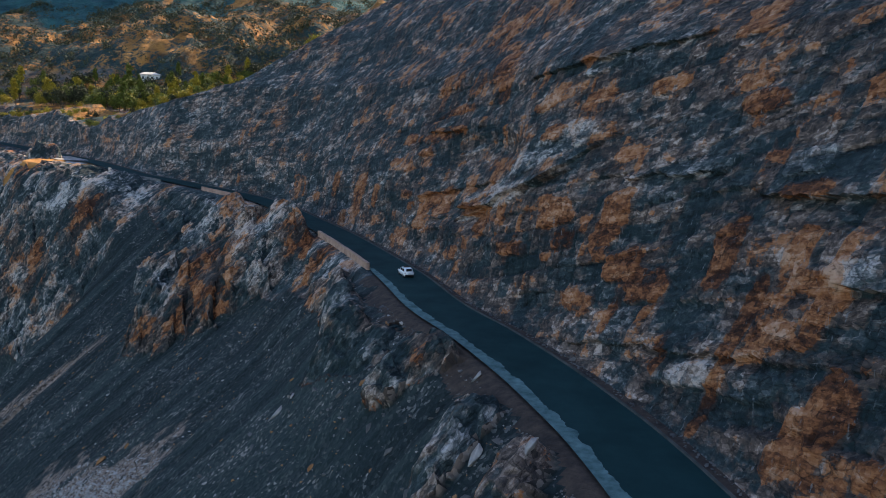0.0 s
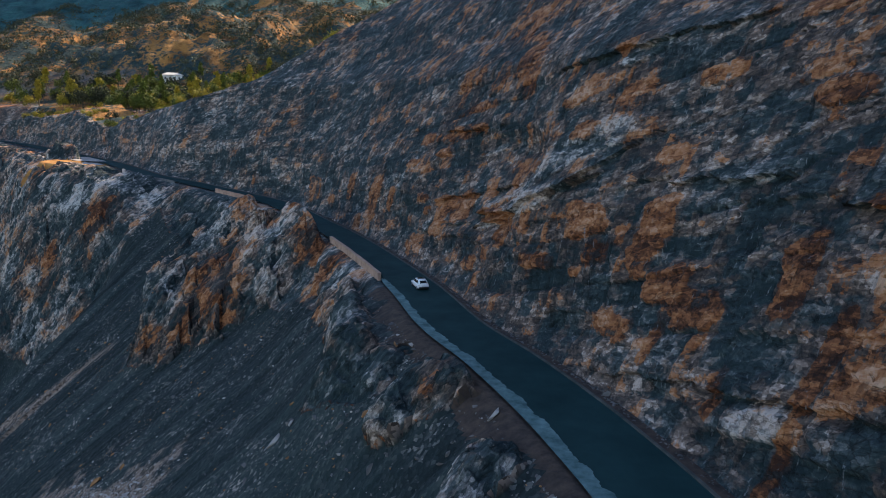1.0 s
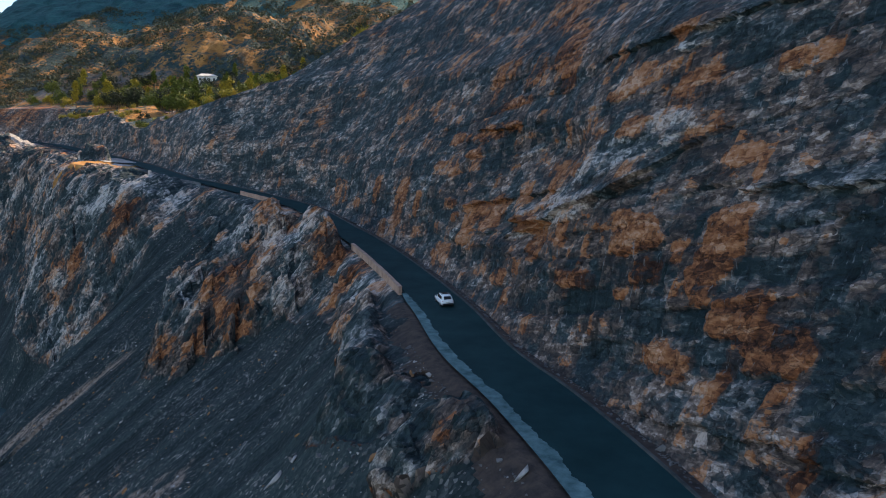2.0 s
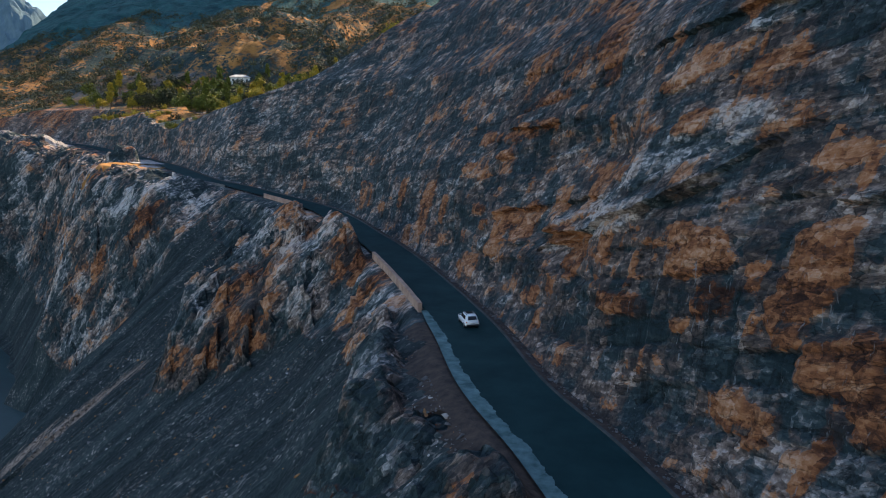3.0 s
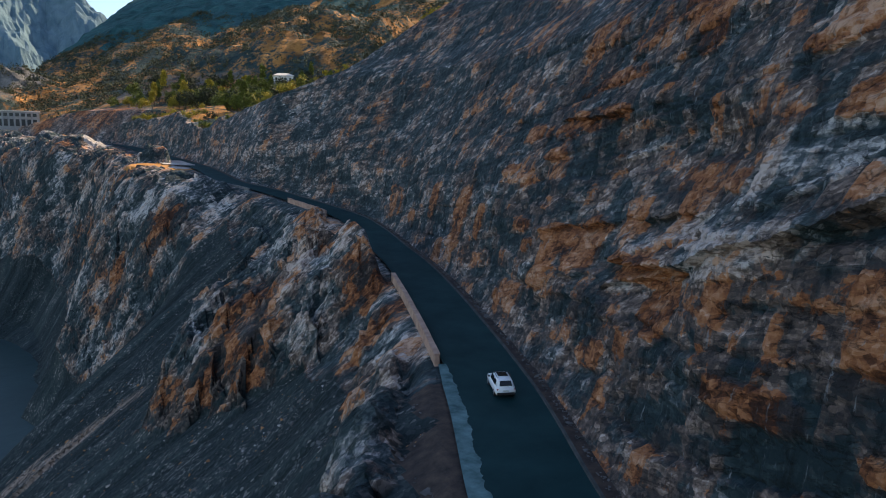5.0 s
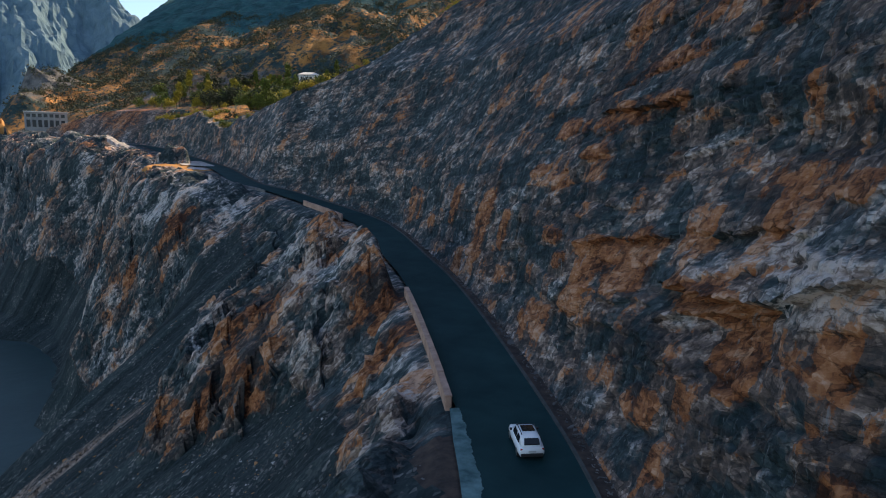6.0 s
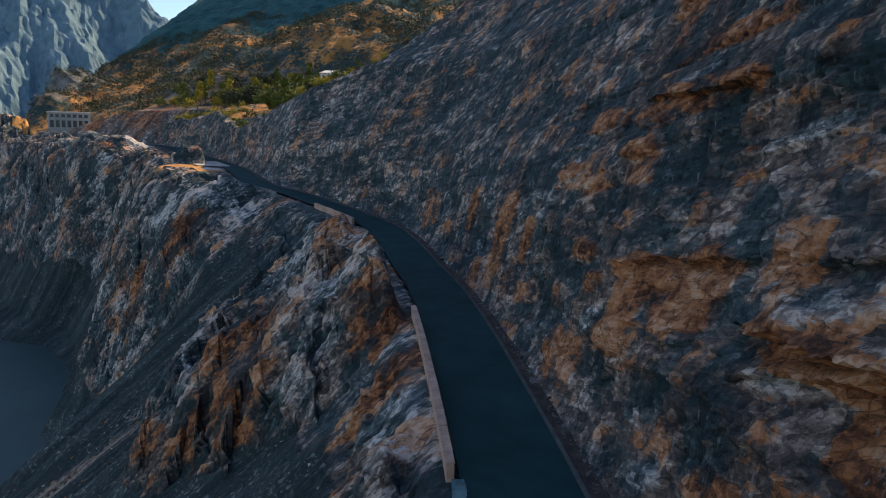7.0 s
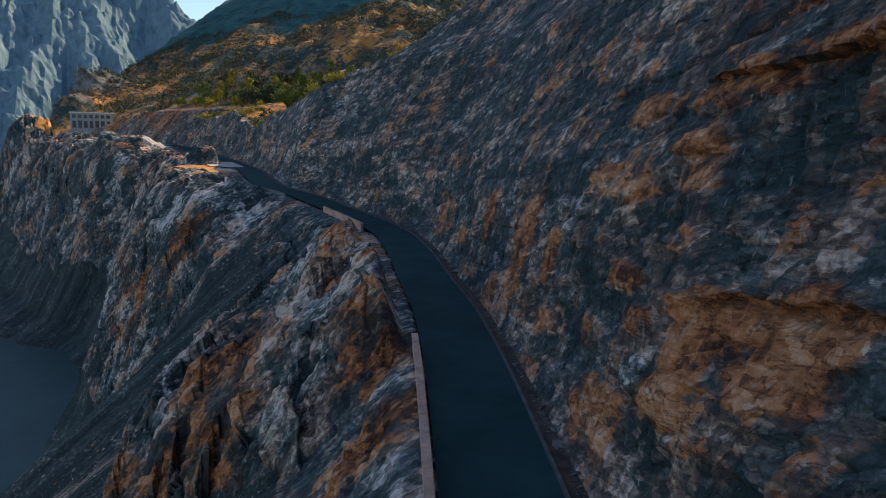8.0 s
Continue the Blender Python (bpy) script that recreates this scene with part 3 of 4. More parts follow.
def slope_surface(xy):
    """The lower slope's surface over points (n, 2): places, rockiness, tone, rust."""
    z, rock, out, s = slope_height(xy)
    p = np.c_[xy, z]
    relief, tone, rust = np.zeros(len(p)), np.full(len(p), 0.5), np.full(len(p), 0.3)
    hard = rock > 0.01
    if hard.any():
        f = p[hard]
        q = f @ SLOPE_BASIS.T + 2.0 * np.stack([fbm(f / 22, 150 + i, 2) for i in range(3)], 1)
        relief[hard], tone[hard], rust[hard] = rock_relief(q[:, 0], q[:, 1], q[:, 2], f + 300, 1.3)
        n0 = blocks(f / (9, 9, 12), 231, 1.0)[1]
        # weathered pale crests; sky light and shade of hollows also put into tone
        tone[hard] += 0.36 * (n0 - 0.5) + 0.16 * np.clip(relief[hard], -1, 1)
        rust[hard] += 0.22 * (rnd(np.floor(n0 * 999), n0 * 0, n0 * 0, 5) - 0.5)
    edge = smoothstep(-0.3, 3, out)
    n = np.array((-0.62, -0.42, 0.66))
    p = p + n * (relief * rock * edge * 1.5)[:, None]
    rills = fbm(np.c_[s / 2.6, out / 40, s * 0], 95, 5, 0.62)
    p[:, 2] += (0.55 * rills + 0.5 * fbm(p / 7, 97, 4, 0.6)) * (1 - rock) * edge
    # sunlit patch of rubble: the sun's brightness is put into this pale mask
    pale = smoothstep(1.15, 0.5, seg_dist(xy, (-50, 104), (-76, 119)) / 8 + 1.1 * rills + 1.5 * fbm(p / 2.2, 98, 4)) * 0.6
    pale = np.maximum(pale, 0.75 * smoothstep(1.2, 0.2, seg_dist(xy, (-88, 174.5), (-114, 163)) / 2.2 + 1.6 * fbm(np.c_[s / 0.8, out / 30, s * 0], 96, 3)))
    wob = 0.5 * fbm(p / 3, 48, 3)
    for x0, y0, r in LOWER_RUST:
        m = smoothstep(1.2, 0.6, np.hypot(xy[:, 0] - x0, xy[:, 1] - y0) / r + wob)
        rust, tone = rust + 0.14 * m, tone - 0.13 * m
    for x0, y0, r in LOWER_PALE:
        m = smoothstep(1.2, 0.6, np.hypot(xy[:, 0] - x0, xy[:, 1] - y0) / r + wob)
        rust, tone = rust - 0.02 * m, tone + 0.20 * m
    tone = np.where(rock > 0.4, tone - 0.12 * smoothstep(104, 94, xy[:, 1]) - 0.05 * smoothstep(240, 300, xy[:, 1]), pale)
    by_wall = smoothstep(114, 122, xy[:, 1]) * smoothstep(162, 150, xy[:, 1]) * smoothstep(13, 7, out)
    tone = tone + 0.07 * by_wall * (rock > 0.4)
    # past y 180 the rust is cut back: haze put into the colour
    rust = np.where(rock > 0.4, rust - 0.03 + 0.07 * by_wall - 0.10 * smoothstep(122, 112, xy[:, 1]) - 0.07 * smoothstep(180, 240, xy[:, 1]), 0.5 + 0.55 * rills)
    return p, rock, np.clip(tone, 0, 1), np.clip(rust, 0, 1)


def build_slope():
    u, v = np.array((-0.66, 0.7513)), np.array((-0.7513, -0.66))
    a = axis((-150, 20, 3), (20, 230, 0.42), (230, 470, 0.6), (470, 800, 2.5))
    b = axis((-200, -75, 1.6), (-75, 78, 0.42), (78, 140, 0.9), (140, 330, 3))
    # along each row the points lie evenly over the ground, also where it is steep
    rough = a[np.unique(np.r_[0:len(a):4, len(a) - 1])]
    A, B = np.meshgrid(rough, b, indexing="ij")
    z = slope_height(np.array((20.0, 0.0)) + A.ravel()[:, None] * u + B.ravel()[:, None] * v)[0].reshape(A.shape)
    lift = np.minimum(np.abs(np.diff(z, axis=1)) / np.diff(b), 3.0)
    lift = sum(np.roll(lift, k, 0) for k in (-1, 0, 1)) / 3
    load = np.sqrt(1 + lift ** 2)
    run = np.concatenate((np.zeros((len(rough), 1)), np.cumsum(load, 1)), 1)
    at = run[:, -1:] * np.linspace(0, 1, len(b))
    rows = np.stack([np.interp(at[k], run[k], b) for k in range(len(rough))])
    B = np.stack([np.interp(a, rough, rows[:, k]) for k in range(len(b))], 1)
    A = np.repeat(a[:, None], len(b), 1)
    xy = np.array((20.0, 0.0)) + A.ravel()[:, None] * u + B.ravel()[:, None] * v
    p, rock, tone, rust = slope_surface(xy)
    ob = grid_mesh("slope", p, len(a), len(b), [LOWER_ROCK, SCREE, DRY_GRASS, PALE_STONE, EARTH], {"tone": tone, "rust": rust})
    r = rock.reshape(len(a), len(b))[:-1, :-1].ravel()
    kind = (r < 0.4).astype(np.int32)
    near = xy.reshape(len(a), len(b), 2)[:-1, :-1].reshape(-1, 2)
    wob = 0.3 * fbm(np.c_[near / 5, near[:, :1] * 0], 180, 3)
    side = np.flatnonzero((near[:, 1] < 119) & (near[:, 1] > 25) & (near[:, 0] > -24) & (r < 0.4))
    kind[side[-nearest(near[side])[1] - 5.4 < 1.6 + 11 * wob[side]]] = 4
    grass = seg_dist(near, (-158, 292), (-176, 290)) / 14 + wob
    kind = np.where((grass < 1) & (r < 0.6), 2, kind)
    kind = np.where(seg_dist(near, (-152, 290), (-157, 299)) / 4.0 + wob < 1, 3, kind)
    for x0, y0, w in ((-266, 374, 8), (-405, 446, 12), (-181, 296, 5)):
        kind = np.where(np.hypot(near[:, 0] - x0, near[:, 1] - y0) / w + 2 * wob < 0.9, 2, kind)
    kind = np.where(np.hypot(near[:, 0] + 252, near[:, 1] - 370) / 7 + wob < 1, 3, kind)
    ob.data.polygons.foreach_set("material_index", kind.astype(np.int32))
    tagged(ob, "steep slope of dark slate scree with rock outcrops below the road", "slope", kind="structure")


# ---- road ----
def strip(name, s0, s1, d0, d1, lift, material, nd=8, ragged=0.0, step=1.0, taper=None):
    s = np.arange(s0, s1, step)
    t = np.linspace(0, 1, nd)
    S, T = np.meshgrid(s, t, indexing="ij")
    w = ragged * fbm(np.c_[s / 1.5, s * 0, s * 0 + 3], 7, 5, 0.65)[:, None]
    outer = np.interp(s, taper[0], taper[1])[:, None] if taper else d0
    D = outer + (d1 - outer) * T + w * T
    p = along(S.ravel(), D.ravel())
    p[:, 2] += lift
    return grid_mesh(name, p, len(s), nd, material)


def build_road():
    tagged(strip("road", 0, s_at_y(384), -3.4, 3.4, 0.05, ASPHALT), "narrow dark asphalt road without markings along the cliff", "road", kind="structure")
    tagged(strip("verge", 20, s_at_y(117.3), -5.5, -3.2, 0.09, GRAVEL, 12, 0.6, 0.15, ((s_at_y(50), s_at_y(95), s_at_y(112), s_at_y(117.3)), (-4.6, -4.5, -4.3, -3.9))), "pale gravel verge along the road's open side", "verge", kind="structure")
    tagged(strip("ditch", 0, s_at_y(384), 3.3, 7.5, 0.02, EARTH, 10), "strip of reddish earth and stones at the foot of the cliff", "ditch", kind="structure")
    # sunlit road and lay-by: part of the brightness is put into pale stone
    tagged(strip("lay_by", 487, 511, -10.5, 0.6, 0.10, PALE_STONE, 14, 0.9, 0.4, ((487, 492, 505, 511), (-4.0, -10.5, -10.0, -4.0))), "gravel lay-by over the road's outer bend, sunlight put into its pale colour", "lay-by", kind="structure")
    s = np.arange(60, s_at_y(250), 1.0)
    prof = [(3.38, 0.0), (3.40, 0.17), (3.62, 0.19), (3.68, 0.0)]
    p = np.concatenate([along(np.full(4, q), np.array([a for a, _ in prof])) + np.array([(0, 0, b) for _, b in prof]) for q in s])
    tagged(grid_mesh("kerb", p, len(s), 4, KERB), "low dusty concrete kerb between road and cliff", "kerb", kind="structure")


def part(name, bm, material, parent, label="", smooth=False):
    """Links a bmesh as one mesh object under a thing or a part."""
    me = bpy.data.meshes.new(name)
    bmesh.ops.recalc_face_normals(bm, faces=bm.faces)
    bm.to_mesh(me)
    bm.free()
    me.materials.append(material)
    for f in me.polygons:
        f.use_smooth = smooth
    ob = new(name, me)
    ob.parent = parent
    return tagged(ob, label) if label else ob


def box(bm, lo, hi, bevel=0.0):
    r = bmesh.ops.create_cube(bm, size=1)
    for v in r["verts"]:
        v.co = Vector([lo[i] + (v.co[i] + 0.5) * (hi[i] - lo[i]) for i in range(3)])
    if bevel:
        bmesh.ops.bevel(bm, geom=list({e for v in r["verts"] for e in v.link_edges}), offset=bevel, segments=1, affect="EDGES")
    return r["verts"]


def hexa(lower, upper):
    """A block between four lower and four upper corners."""
    bm = bmesh.new()
    v = [bm.verts.new(c) for c in (*lower, *upper)]
    for f in ((3, 2, 1, 0), (4, 5, 6, 7), (0, 1, 5, 4), (1, 2, 6, 5), (2, 3, 7, 6), (3, 0, 4, 7)):
        bm.faces.new([v[i] for i in f])
    bmesh.ops.bevel(bm, geom=bm.edges[:], offset=0.03, segments=1, affect="EDGES")
    return bm


def parapet(s0, s1, d, height, width, material, label, pitch=2.6):
    base = along(np.array([s0]), np.array([d]))[0]
    root = tagged(new("parapet"), label, "wall", "parapets of the road")
    root.location = base
    count = max(1, round((s1 - s0) / pitch))
    cuts = np.linspace(s0, s1, count + 1)
    for a, b in zip(cuts, cuts[1:]):
        rise = height * random.uniform(0.93, 1.04)
        corners = along(np.array([a + 0.02, b - 0.02, b - 0.02, a + 0.02]), np.array([d - width / 2, d - width / 2, d + width / 2, d + width / 2])) - base
        part("wall_block", hexa(corners - (0, 0, 0.9), corners + (0, 0, rise)), material, root)
        wide = along(np.array([a + 0.01, b - 0.01, b - 0.01, a + 0.01]), np.array([d - width * 0.6, d - width * 0.6, d + width * 0.6, d + width * 0.6])) - base
        part("coping", hexa(wide + (0, 0, rise + 0.004), wide + (0, 0, rise + 0.13)), material, root)
    return root


# ---- hills behind ----
def hill_height(x, y):
    t = (y - 375) + 0.20 * (x + 215)
    z = np.interp(t, (-200, 0, 60, 92, 120, 173, 205, 270, 420), (92, 106, 117, 131, 150, 178, 187, 168, 110)) - 62 * smoothstep(-312, -395, x) * smoothstep(25, 120, t)
    s, d = nearest(np.c_[x, y])
    road_z = np.interp(s, ROAD_S, ROAD[:, 2])
    q = np.c_[x, y, x * 0]
    gully = 1 - np.abs(fbm(q / np.array((55, 130, 1)), 120, 4))
    z = z + (34 * (gully - 0.75) + 13 * fbm(q / 24, 127, 4)) * smoothstep(55, 150, t)
    start = np.interp(s, (600, 680), (-9, 2))
    below = road_z + start + np.where(d < 14, (d - 14) * 2.0, (d - 14) * 1.6)
    return np.minimum(z, np.maximum(below + 5 * fbm(q / 14, 128, 4) * smoothstep(20, 40, d), -20)), t


def build_hills():
    x, y = np.arange(-620, 330, 3.2), np.arange(300, 1000, 3.2)
    X, Y = np.meshgrid(x, y, indexing="ij")
    X, Y = X.ravel(), Y.ravel()
    z, t = hill_height(X, Y)
    p = np.c_[X, Y, z]
    rock = 0.40 + 0.4 * fbm(p / 60, 160, 4) - 0.3 * smoothstep(80, 40, t)
    tone = 0.5 + 0.5 * (blocks(p / (7, 7, 4), 163)[1] - 0.5) + 0.3 * fbm(p / 9, 164, 3)
    s, d = nearest(p[:, :2])
    cut = smoothstep(52, 38, d + 8 * fbm(p / 12, 165, 3)) * smoothstep(20, 0, t - 45 * smoothstep(-235, -275, X)) * smoothstep(-440, -420, X)
    ob = grid_mesh("hillside", p, len(x), len(y), [HILL, ROCK], {"rust": np.where(cut > 0.5, 0.36 + 0.4 * fbm(p / 15, 166, 3) + 0.2 * smoothstep(96, 108, z), rock), "tone": tone})
    ob.data.polygons.foreach_set("material_index", (cut.reshape(len(x), len(y))[:-1, :-1].ravel() > 0.5).astype(np.int32))
    tagged(ob, "sunlit dry hillside with ochre grass and dark scrub", "hill", kind="structure")


def ridge_height(x, y):
    edge = np.interp(y, (430, 490, 581, 669, 800, 937, 1077, 1400, 2000), (-425, -455, -503, -553, -622, -680, -730, -830, -980))
    # past y 1077 an unseen steep slope is added to shade the ridge
    z = np.interp(y, (400, 430, 490, 540, 600, 669, 800, 937, 1077, 1200, 1500, 2000), (40, 85, 110, 127, 146, 178, 226, 284, 348, 440, 790, 1400))
    q = np.c_[x, y, x * 0]
    knoll = np.exp(-((x + 478) ** 2 + (y - 548) ** 2) / 1100.0) + 0.6 * np.exp(-((x + 449) ** 2 + (y - 498) ** 2) / 500.0)
    z = np.where(y > 1077, 348 + (z - 348) * smoothstep(-520, -120, x) + 0.3 * np.maximum(y - 1077, 0) * smoothstep(-120, -520, x), z)
    z = z + 0.10 * np.clip(x - edge, 0, 420) + (26 + 14 * fbm(q / 11, 178, 4)) * knoll
    grow = smoothstep(0, 90, x - edge) * smoothstep(520, 700, y)
    z = z + 46 * (0.42 - np.abs(fbm(q / np.array((120, 300, 1)), 170, 5))) * grow + 5 * fbm(q / 26, 175, 4) * smoothstep(-20, 30, x - edge)
    return z - 1.15 * np.maximum(edge + 9 * fbm(q / 40, 177, 3) - x, 0), knoll


def build_ridge():
    x, y = np.arange(-1200, 700, 7.0), np.concatenate([np.arange(400, 900, 5.0), np.arange(900, 2000, 11.0)])
    X, Y = np.meshgrid(x, y, indexing="ij")
    p = np.c_[X.ravel(), Y.ravel(), X.ravel() * 0]
    p[:, 2], knoll = ridge_height(p[:, 0], p[:, 1])
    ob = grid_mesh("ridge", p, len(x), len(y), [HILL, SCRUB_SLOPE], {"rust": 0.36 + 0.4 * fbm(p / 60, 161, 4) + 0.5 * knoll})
    # the upper slope takes the scrub colour that holds haze and shade
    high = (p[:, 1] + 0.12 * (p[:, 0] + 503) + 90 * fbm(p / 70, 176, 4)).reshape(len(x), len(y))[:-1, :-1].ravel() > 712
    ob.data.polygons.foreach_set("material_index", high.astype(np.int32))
    tagged(ob, "high scrub slope behind the hill, haze and shade in its blue-green colour", "hill", kind="structure")


def build_mountain():
    left, ahead = np.array((-0.746, -0.666)), np.array((-0.666, 0.746))
    e, f = np.arange(-500, 1500, 7.0), np.arange(1250, 2150, 7.0)
    E, F = np.meshgrid(e, f, indexing="ij")
    E, F = E.ravel(), F.ravel()
    p = np.c_[E[:, None] * left + F[:, None] * ahead + np.array((0, 91)), E * 0]
    q = np.c_[E, F, E * 0]
    folds = 0.55 - np.abs(fbm(q / np.array((150, 420, 1)), 130, 6, 0.55))
    face = (F - 1400) * 1.12 + 110 * folds
    crest = 470 + 0.95 * np.minimum(E, 500) + 40 * fbm(q / 90, 131, 4)
    z = np.minimum(face, crest - 0.5 * np.maximum(F - 1850, 0))
    ribs = np.abs(fbm(np.c_[E / 22, F / 150, z / 130], 134, 5, 0.62))
    crags = blocks(np.c_[E / 26, F / 26, z / 40], 135, 1.2)[0]
    p[:, 2] = z + 30 * fbm(q / np.array((38, 75, 1)), 137, 5, 0.62) - 26 * ribs + 5 * crags
    tagged(grid_mesh("mountain", p, len(e), len(f), FAR), "pale grey rock mountain across the gorge, haze put into its colour", "mountain", kind="structure")


def build_river():
    x, y = np.arange(-1500, 40, 12.0), np.arange(-400, 1500, 12.0)
    X, Y = np.meshgrid(x, y, indexing="ij")
    tagged(grid_mesh("water", np.c_[X.ravel(), Y.ravel(), X.ravel() * 0], len(x), len(y), WATER), "dull grey-green river at the bottom of the gorge", "river", kind="structure")


# ---- loose stones ----
def stone_bmesh(seed, shape=(1, 1, 1), count=14):
    rng = random.Random(seed)
    bm = bmesh.new()
    for _ in range(count):
        v = Vector((rng.gauss(0, 1), rng.gauss(0, 1), rng.gauss(0, 1))).normalized() * rng.uniform(0.75, 1.0)
        bm.verts.new((v.x * shape[0], v.y * shape[1], v.z * shape[2]))
    r = bmesh.ops.convex_hull(bm, input=bm.verts[:])
    bmesh.ops.delete(bm, geom=[g for g in r["geom_interior"] if isinstance(g, bmesh.types.BMVert)], context="VERTS")
    return bm


STONE_FORMS = []
for k in range(7):
    form = stone_bmesh(k, (1.0, random.uniform(0.5, 0.8), random.uniform(0.3, 0.55)), 10)
    form.verts.ensure_lookup_table()
    bmesh.ops.triangulate(form, faces=form.faces[:])
    form.verts.index_update()
    STONE_FORMS.append((np.array([v.co[:] for v in form.verts]), np.array([[v.index for v in f.verts] for f in form.faces])))
    form.free()


def scatter(name, places, sizes, material, label, category, forms=None, upright=False):
    """One object of many small pieces, each turned at random."""
    forms = forms or STONE_FORMS
    verts, faces, base = [], [], 0
    rng = np.random.default_rng(len(places))
    for p, size in zip(places, sizes):
        v, f = forms[rng.integers(len(forms))]
        a = rng.uniform(0, 6.283)
        tilt = 0 if upright else rng.uniform(-0.6, 0.6)
        m = np.array(Euler((tilt, tilt * 0.7, a)).to_matrix())
        verts.append(v @ m.T * size + p)
        faces.append(f + base)
        base += len(v)
    verts, faces = np.concatenate(verts), np.concatenate(faces).astype(np.int32)
    me = bpy.data.meshes.new(name)
    me.vertices.add(len(verts))
    me.vertices.foreach_set("co", verts.astype(np.float32).ravel())
    me.loops.add(faces.size)
    me.loops.foreach_set("vertex_index", faces.ravel())
    me.polygons.add(len(faces))
    me.polygons.foreach_set("loop_start", np.arange(0, faces.size, 3, dtype=np.int32))
    me.polygons.foreach_set("use_smooth", np.zeros(len(faces), bool))
    me.update(calc_edges=True)
    me.materials.append(material)
    return tagged(new(name, me), label, category, kind="stuff")


def build_loose_stones():
    rng = np.random.default_rng(5)
    n = 34000
    s = rng.uniform(s_at_y(30), s_at_y(225), n)
    out = 5.4 + 1 + 75 * rng.random(n) ** 1.3
    xy = along(s, -out)[:, :2]
    band = fbm(np.c_[s / 5, out / 45, s * 0], 191, 4) + 0.25 * rng.normal(size=n) + 0.25 * smoothstep(90, 60, xy[:, 1])
    p, rock, _, _ = slope_surface(xy)
    keep = (band > 0.10) & (rock < 0.3)
    p = p[keep]
    size = np.minimum(0.11 * np.exp(np.abs(rng.normal(size=len(p))) * 0.66), 0.75)
    pick = rng.random(len(p))
    scatter("loose_stones", p[pick < 0.8], size[pick < 0.8], STONE, "broken slate stones strewn over the dark scree", "stones")
    scatter("loose_stones", p[pick > 0.9], size[pick > 0.9], PALE_STONE, "pale fresh stones strewn over the dark scree", "stones")
    scatter("loose_stones", p[(pick >= 0.8) & (pick <= 0.9)], size[(pick >= 0.8) & (pick <= 0.9)], ORANGE_STONE, "rusty brown stones strewn over the dark scree", "stones")
    # a fan of rubble low on the slope, sunlight put into its pale stone
    t = rng.random(2600)
    xy = np.c_[-48 - 28 * t, 103 + 17 * t] + rng.normal(size=(2600, 2)) * (3.2, 3.2)
    p, rock, tone, _ = slope_surface(xy)
    p = p[(rock < 0.3) & (rng.random(len(p)) < 0.25 + tone)]
    scatter("rubble", p, 0.16 * np.exp(np.abs(rng.normal(size=len(p))) * 0.6), PALE_STONE, "fan of angular rubble on the scree, sunlight put into its pale colour", "rubble")
    # rubble at the foot of the cliff
    s = rng.uniform(s_at_y(30), s_at_y(260), 2600)
    p = along(s, 4.1 + np.abs(rng.normal(size=len(s))) * 0.9)
    p[:, 2] += 0.05
    scatter("rubble", p, 0.07 * np.exp(np.abs(rng.normal(size=len(p))) * 0.7), STONE, "fallen stones along the foot of the cliff", "rubble")


# large stones: x, y, half length, kind
BOULDERS = [(-22.5, 89.5, 1.55, 1), (-20.2, 89.9, 0.8, 1), (-61.5, 118.5, 1.5, 2), (2.6, 55.5, 1.5, 1), (6.6, 48.9, 1.4, 1), (4.4, 52.0, 1.2, 1), (3.3, 67.2, 1.0, 1),
            (-5.3, 65.4, 0.9, 0), (-14.7, 73.1, 0.7, 2), (-24.6, 108.9, 0.5, 1), (-9.5, 79.0, 0.8, 2), (-8.0, 71.0, 0.8, 0), (-12.5, 80.5, 0.7, 0), (0.5, 63.0, 1.0, 1), (-3.2, 57.5, 0.8, 0)]


def build_boulders():
    makes = [(STONE, "dark angular slate boulder on the scree"), (PALE_STONE, "pale angular limestone boulder on the scree"), (ORANGE_STONE, "rust-orange angular boulder on the scree")]
    meshes = []
    for kind in range(3):
        for k in range(3):
            me = bpy.data.meshes.new("boulder")
            bm = stone_bmesh(40 + 3 * kind + k, (1.0, 0.48, 0.36), 12)
            bmesh.ops.bevel(bm, geom=bm.edges[:], offset=0.025, segments=1, affect="EDGES")
            bm.to_mesh(me)
            bm.free()
            me.materials.append(makes[kind][0])
            meshes.append(me)
    rng = np.random.default_rng(9)
    rows = list(BOULDERS)
    while len(rows) < 120:
        s, out = rng.uniform(s_at_y(42), s_at_y(215)), 7 + 50 * rng.random() ** 1.2
        q = along(np.array([s]), np.array([-5.4 - out]))[0]
        rows.append((q[0], q[1], 0.28 * math.exp(abs(rng.normal()) * 0.55), int(rng.choice((0, 0, 1, 2)))))
    xy = np.array([r[:2] for r in rows])
    p, rock, _, _ = slope_surface(xy)
    for i, (x, y, size, kind) in enumerate(rows):
        if i >= len(BOULDERS) and rock[i] > 0.3:
            continue
        ob = new("boulder", meshes[3 * kind + i % 3])
        ob.matrix_world = Matrix.LocRotScale((x, y, p[i, 2] + 0.18 * size), Euler((0.2 * rng.normal(), -0.6, 0.5 + rng.normal() * 0.35)), (size,) * 3)
        tagged(ob, makes[kind][1], "boulder", "boulders on the scree")


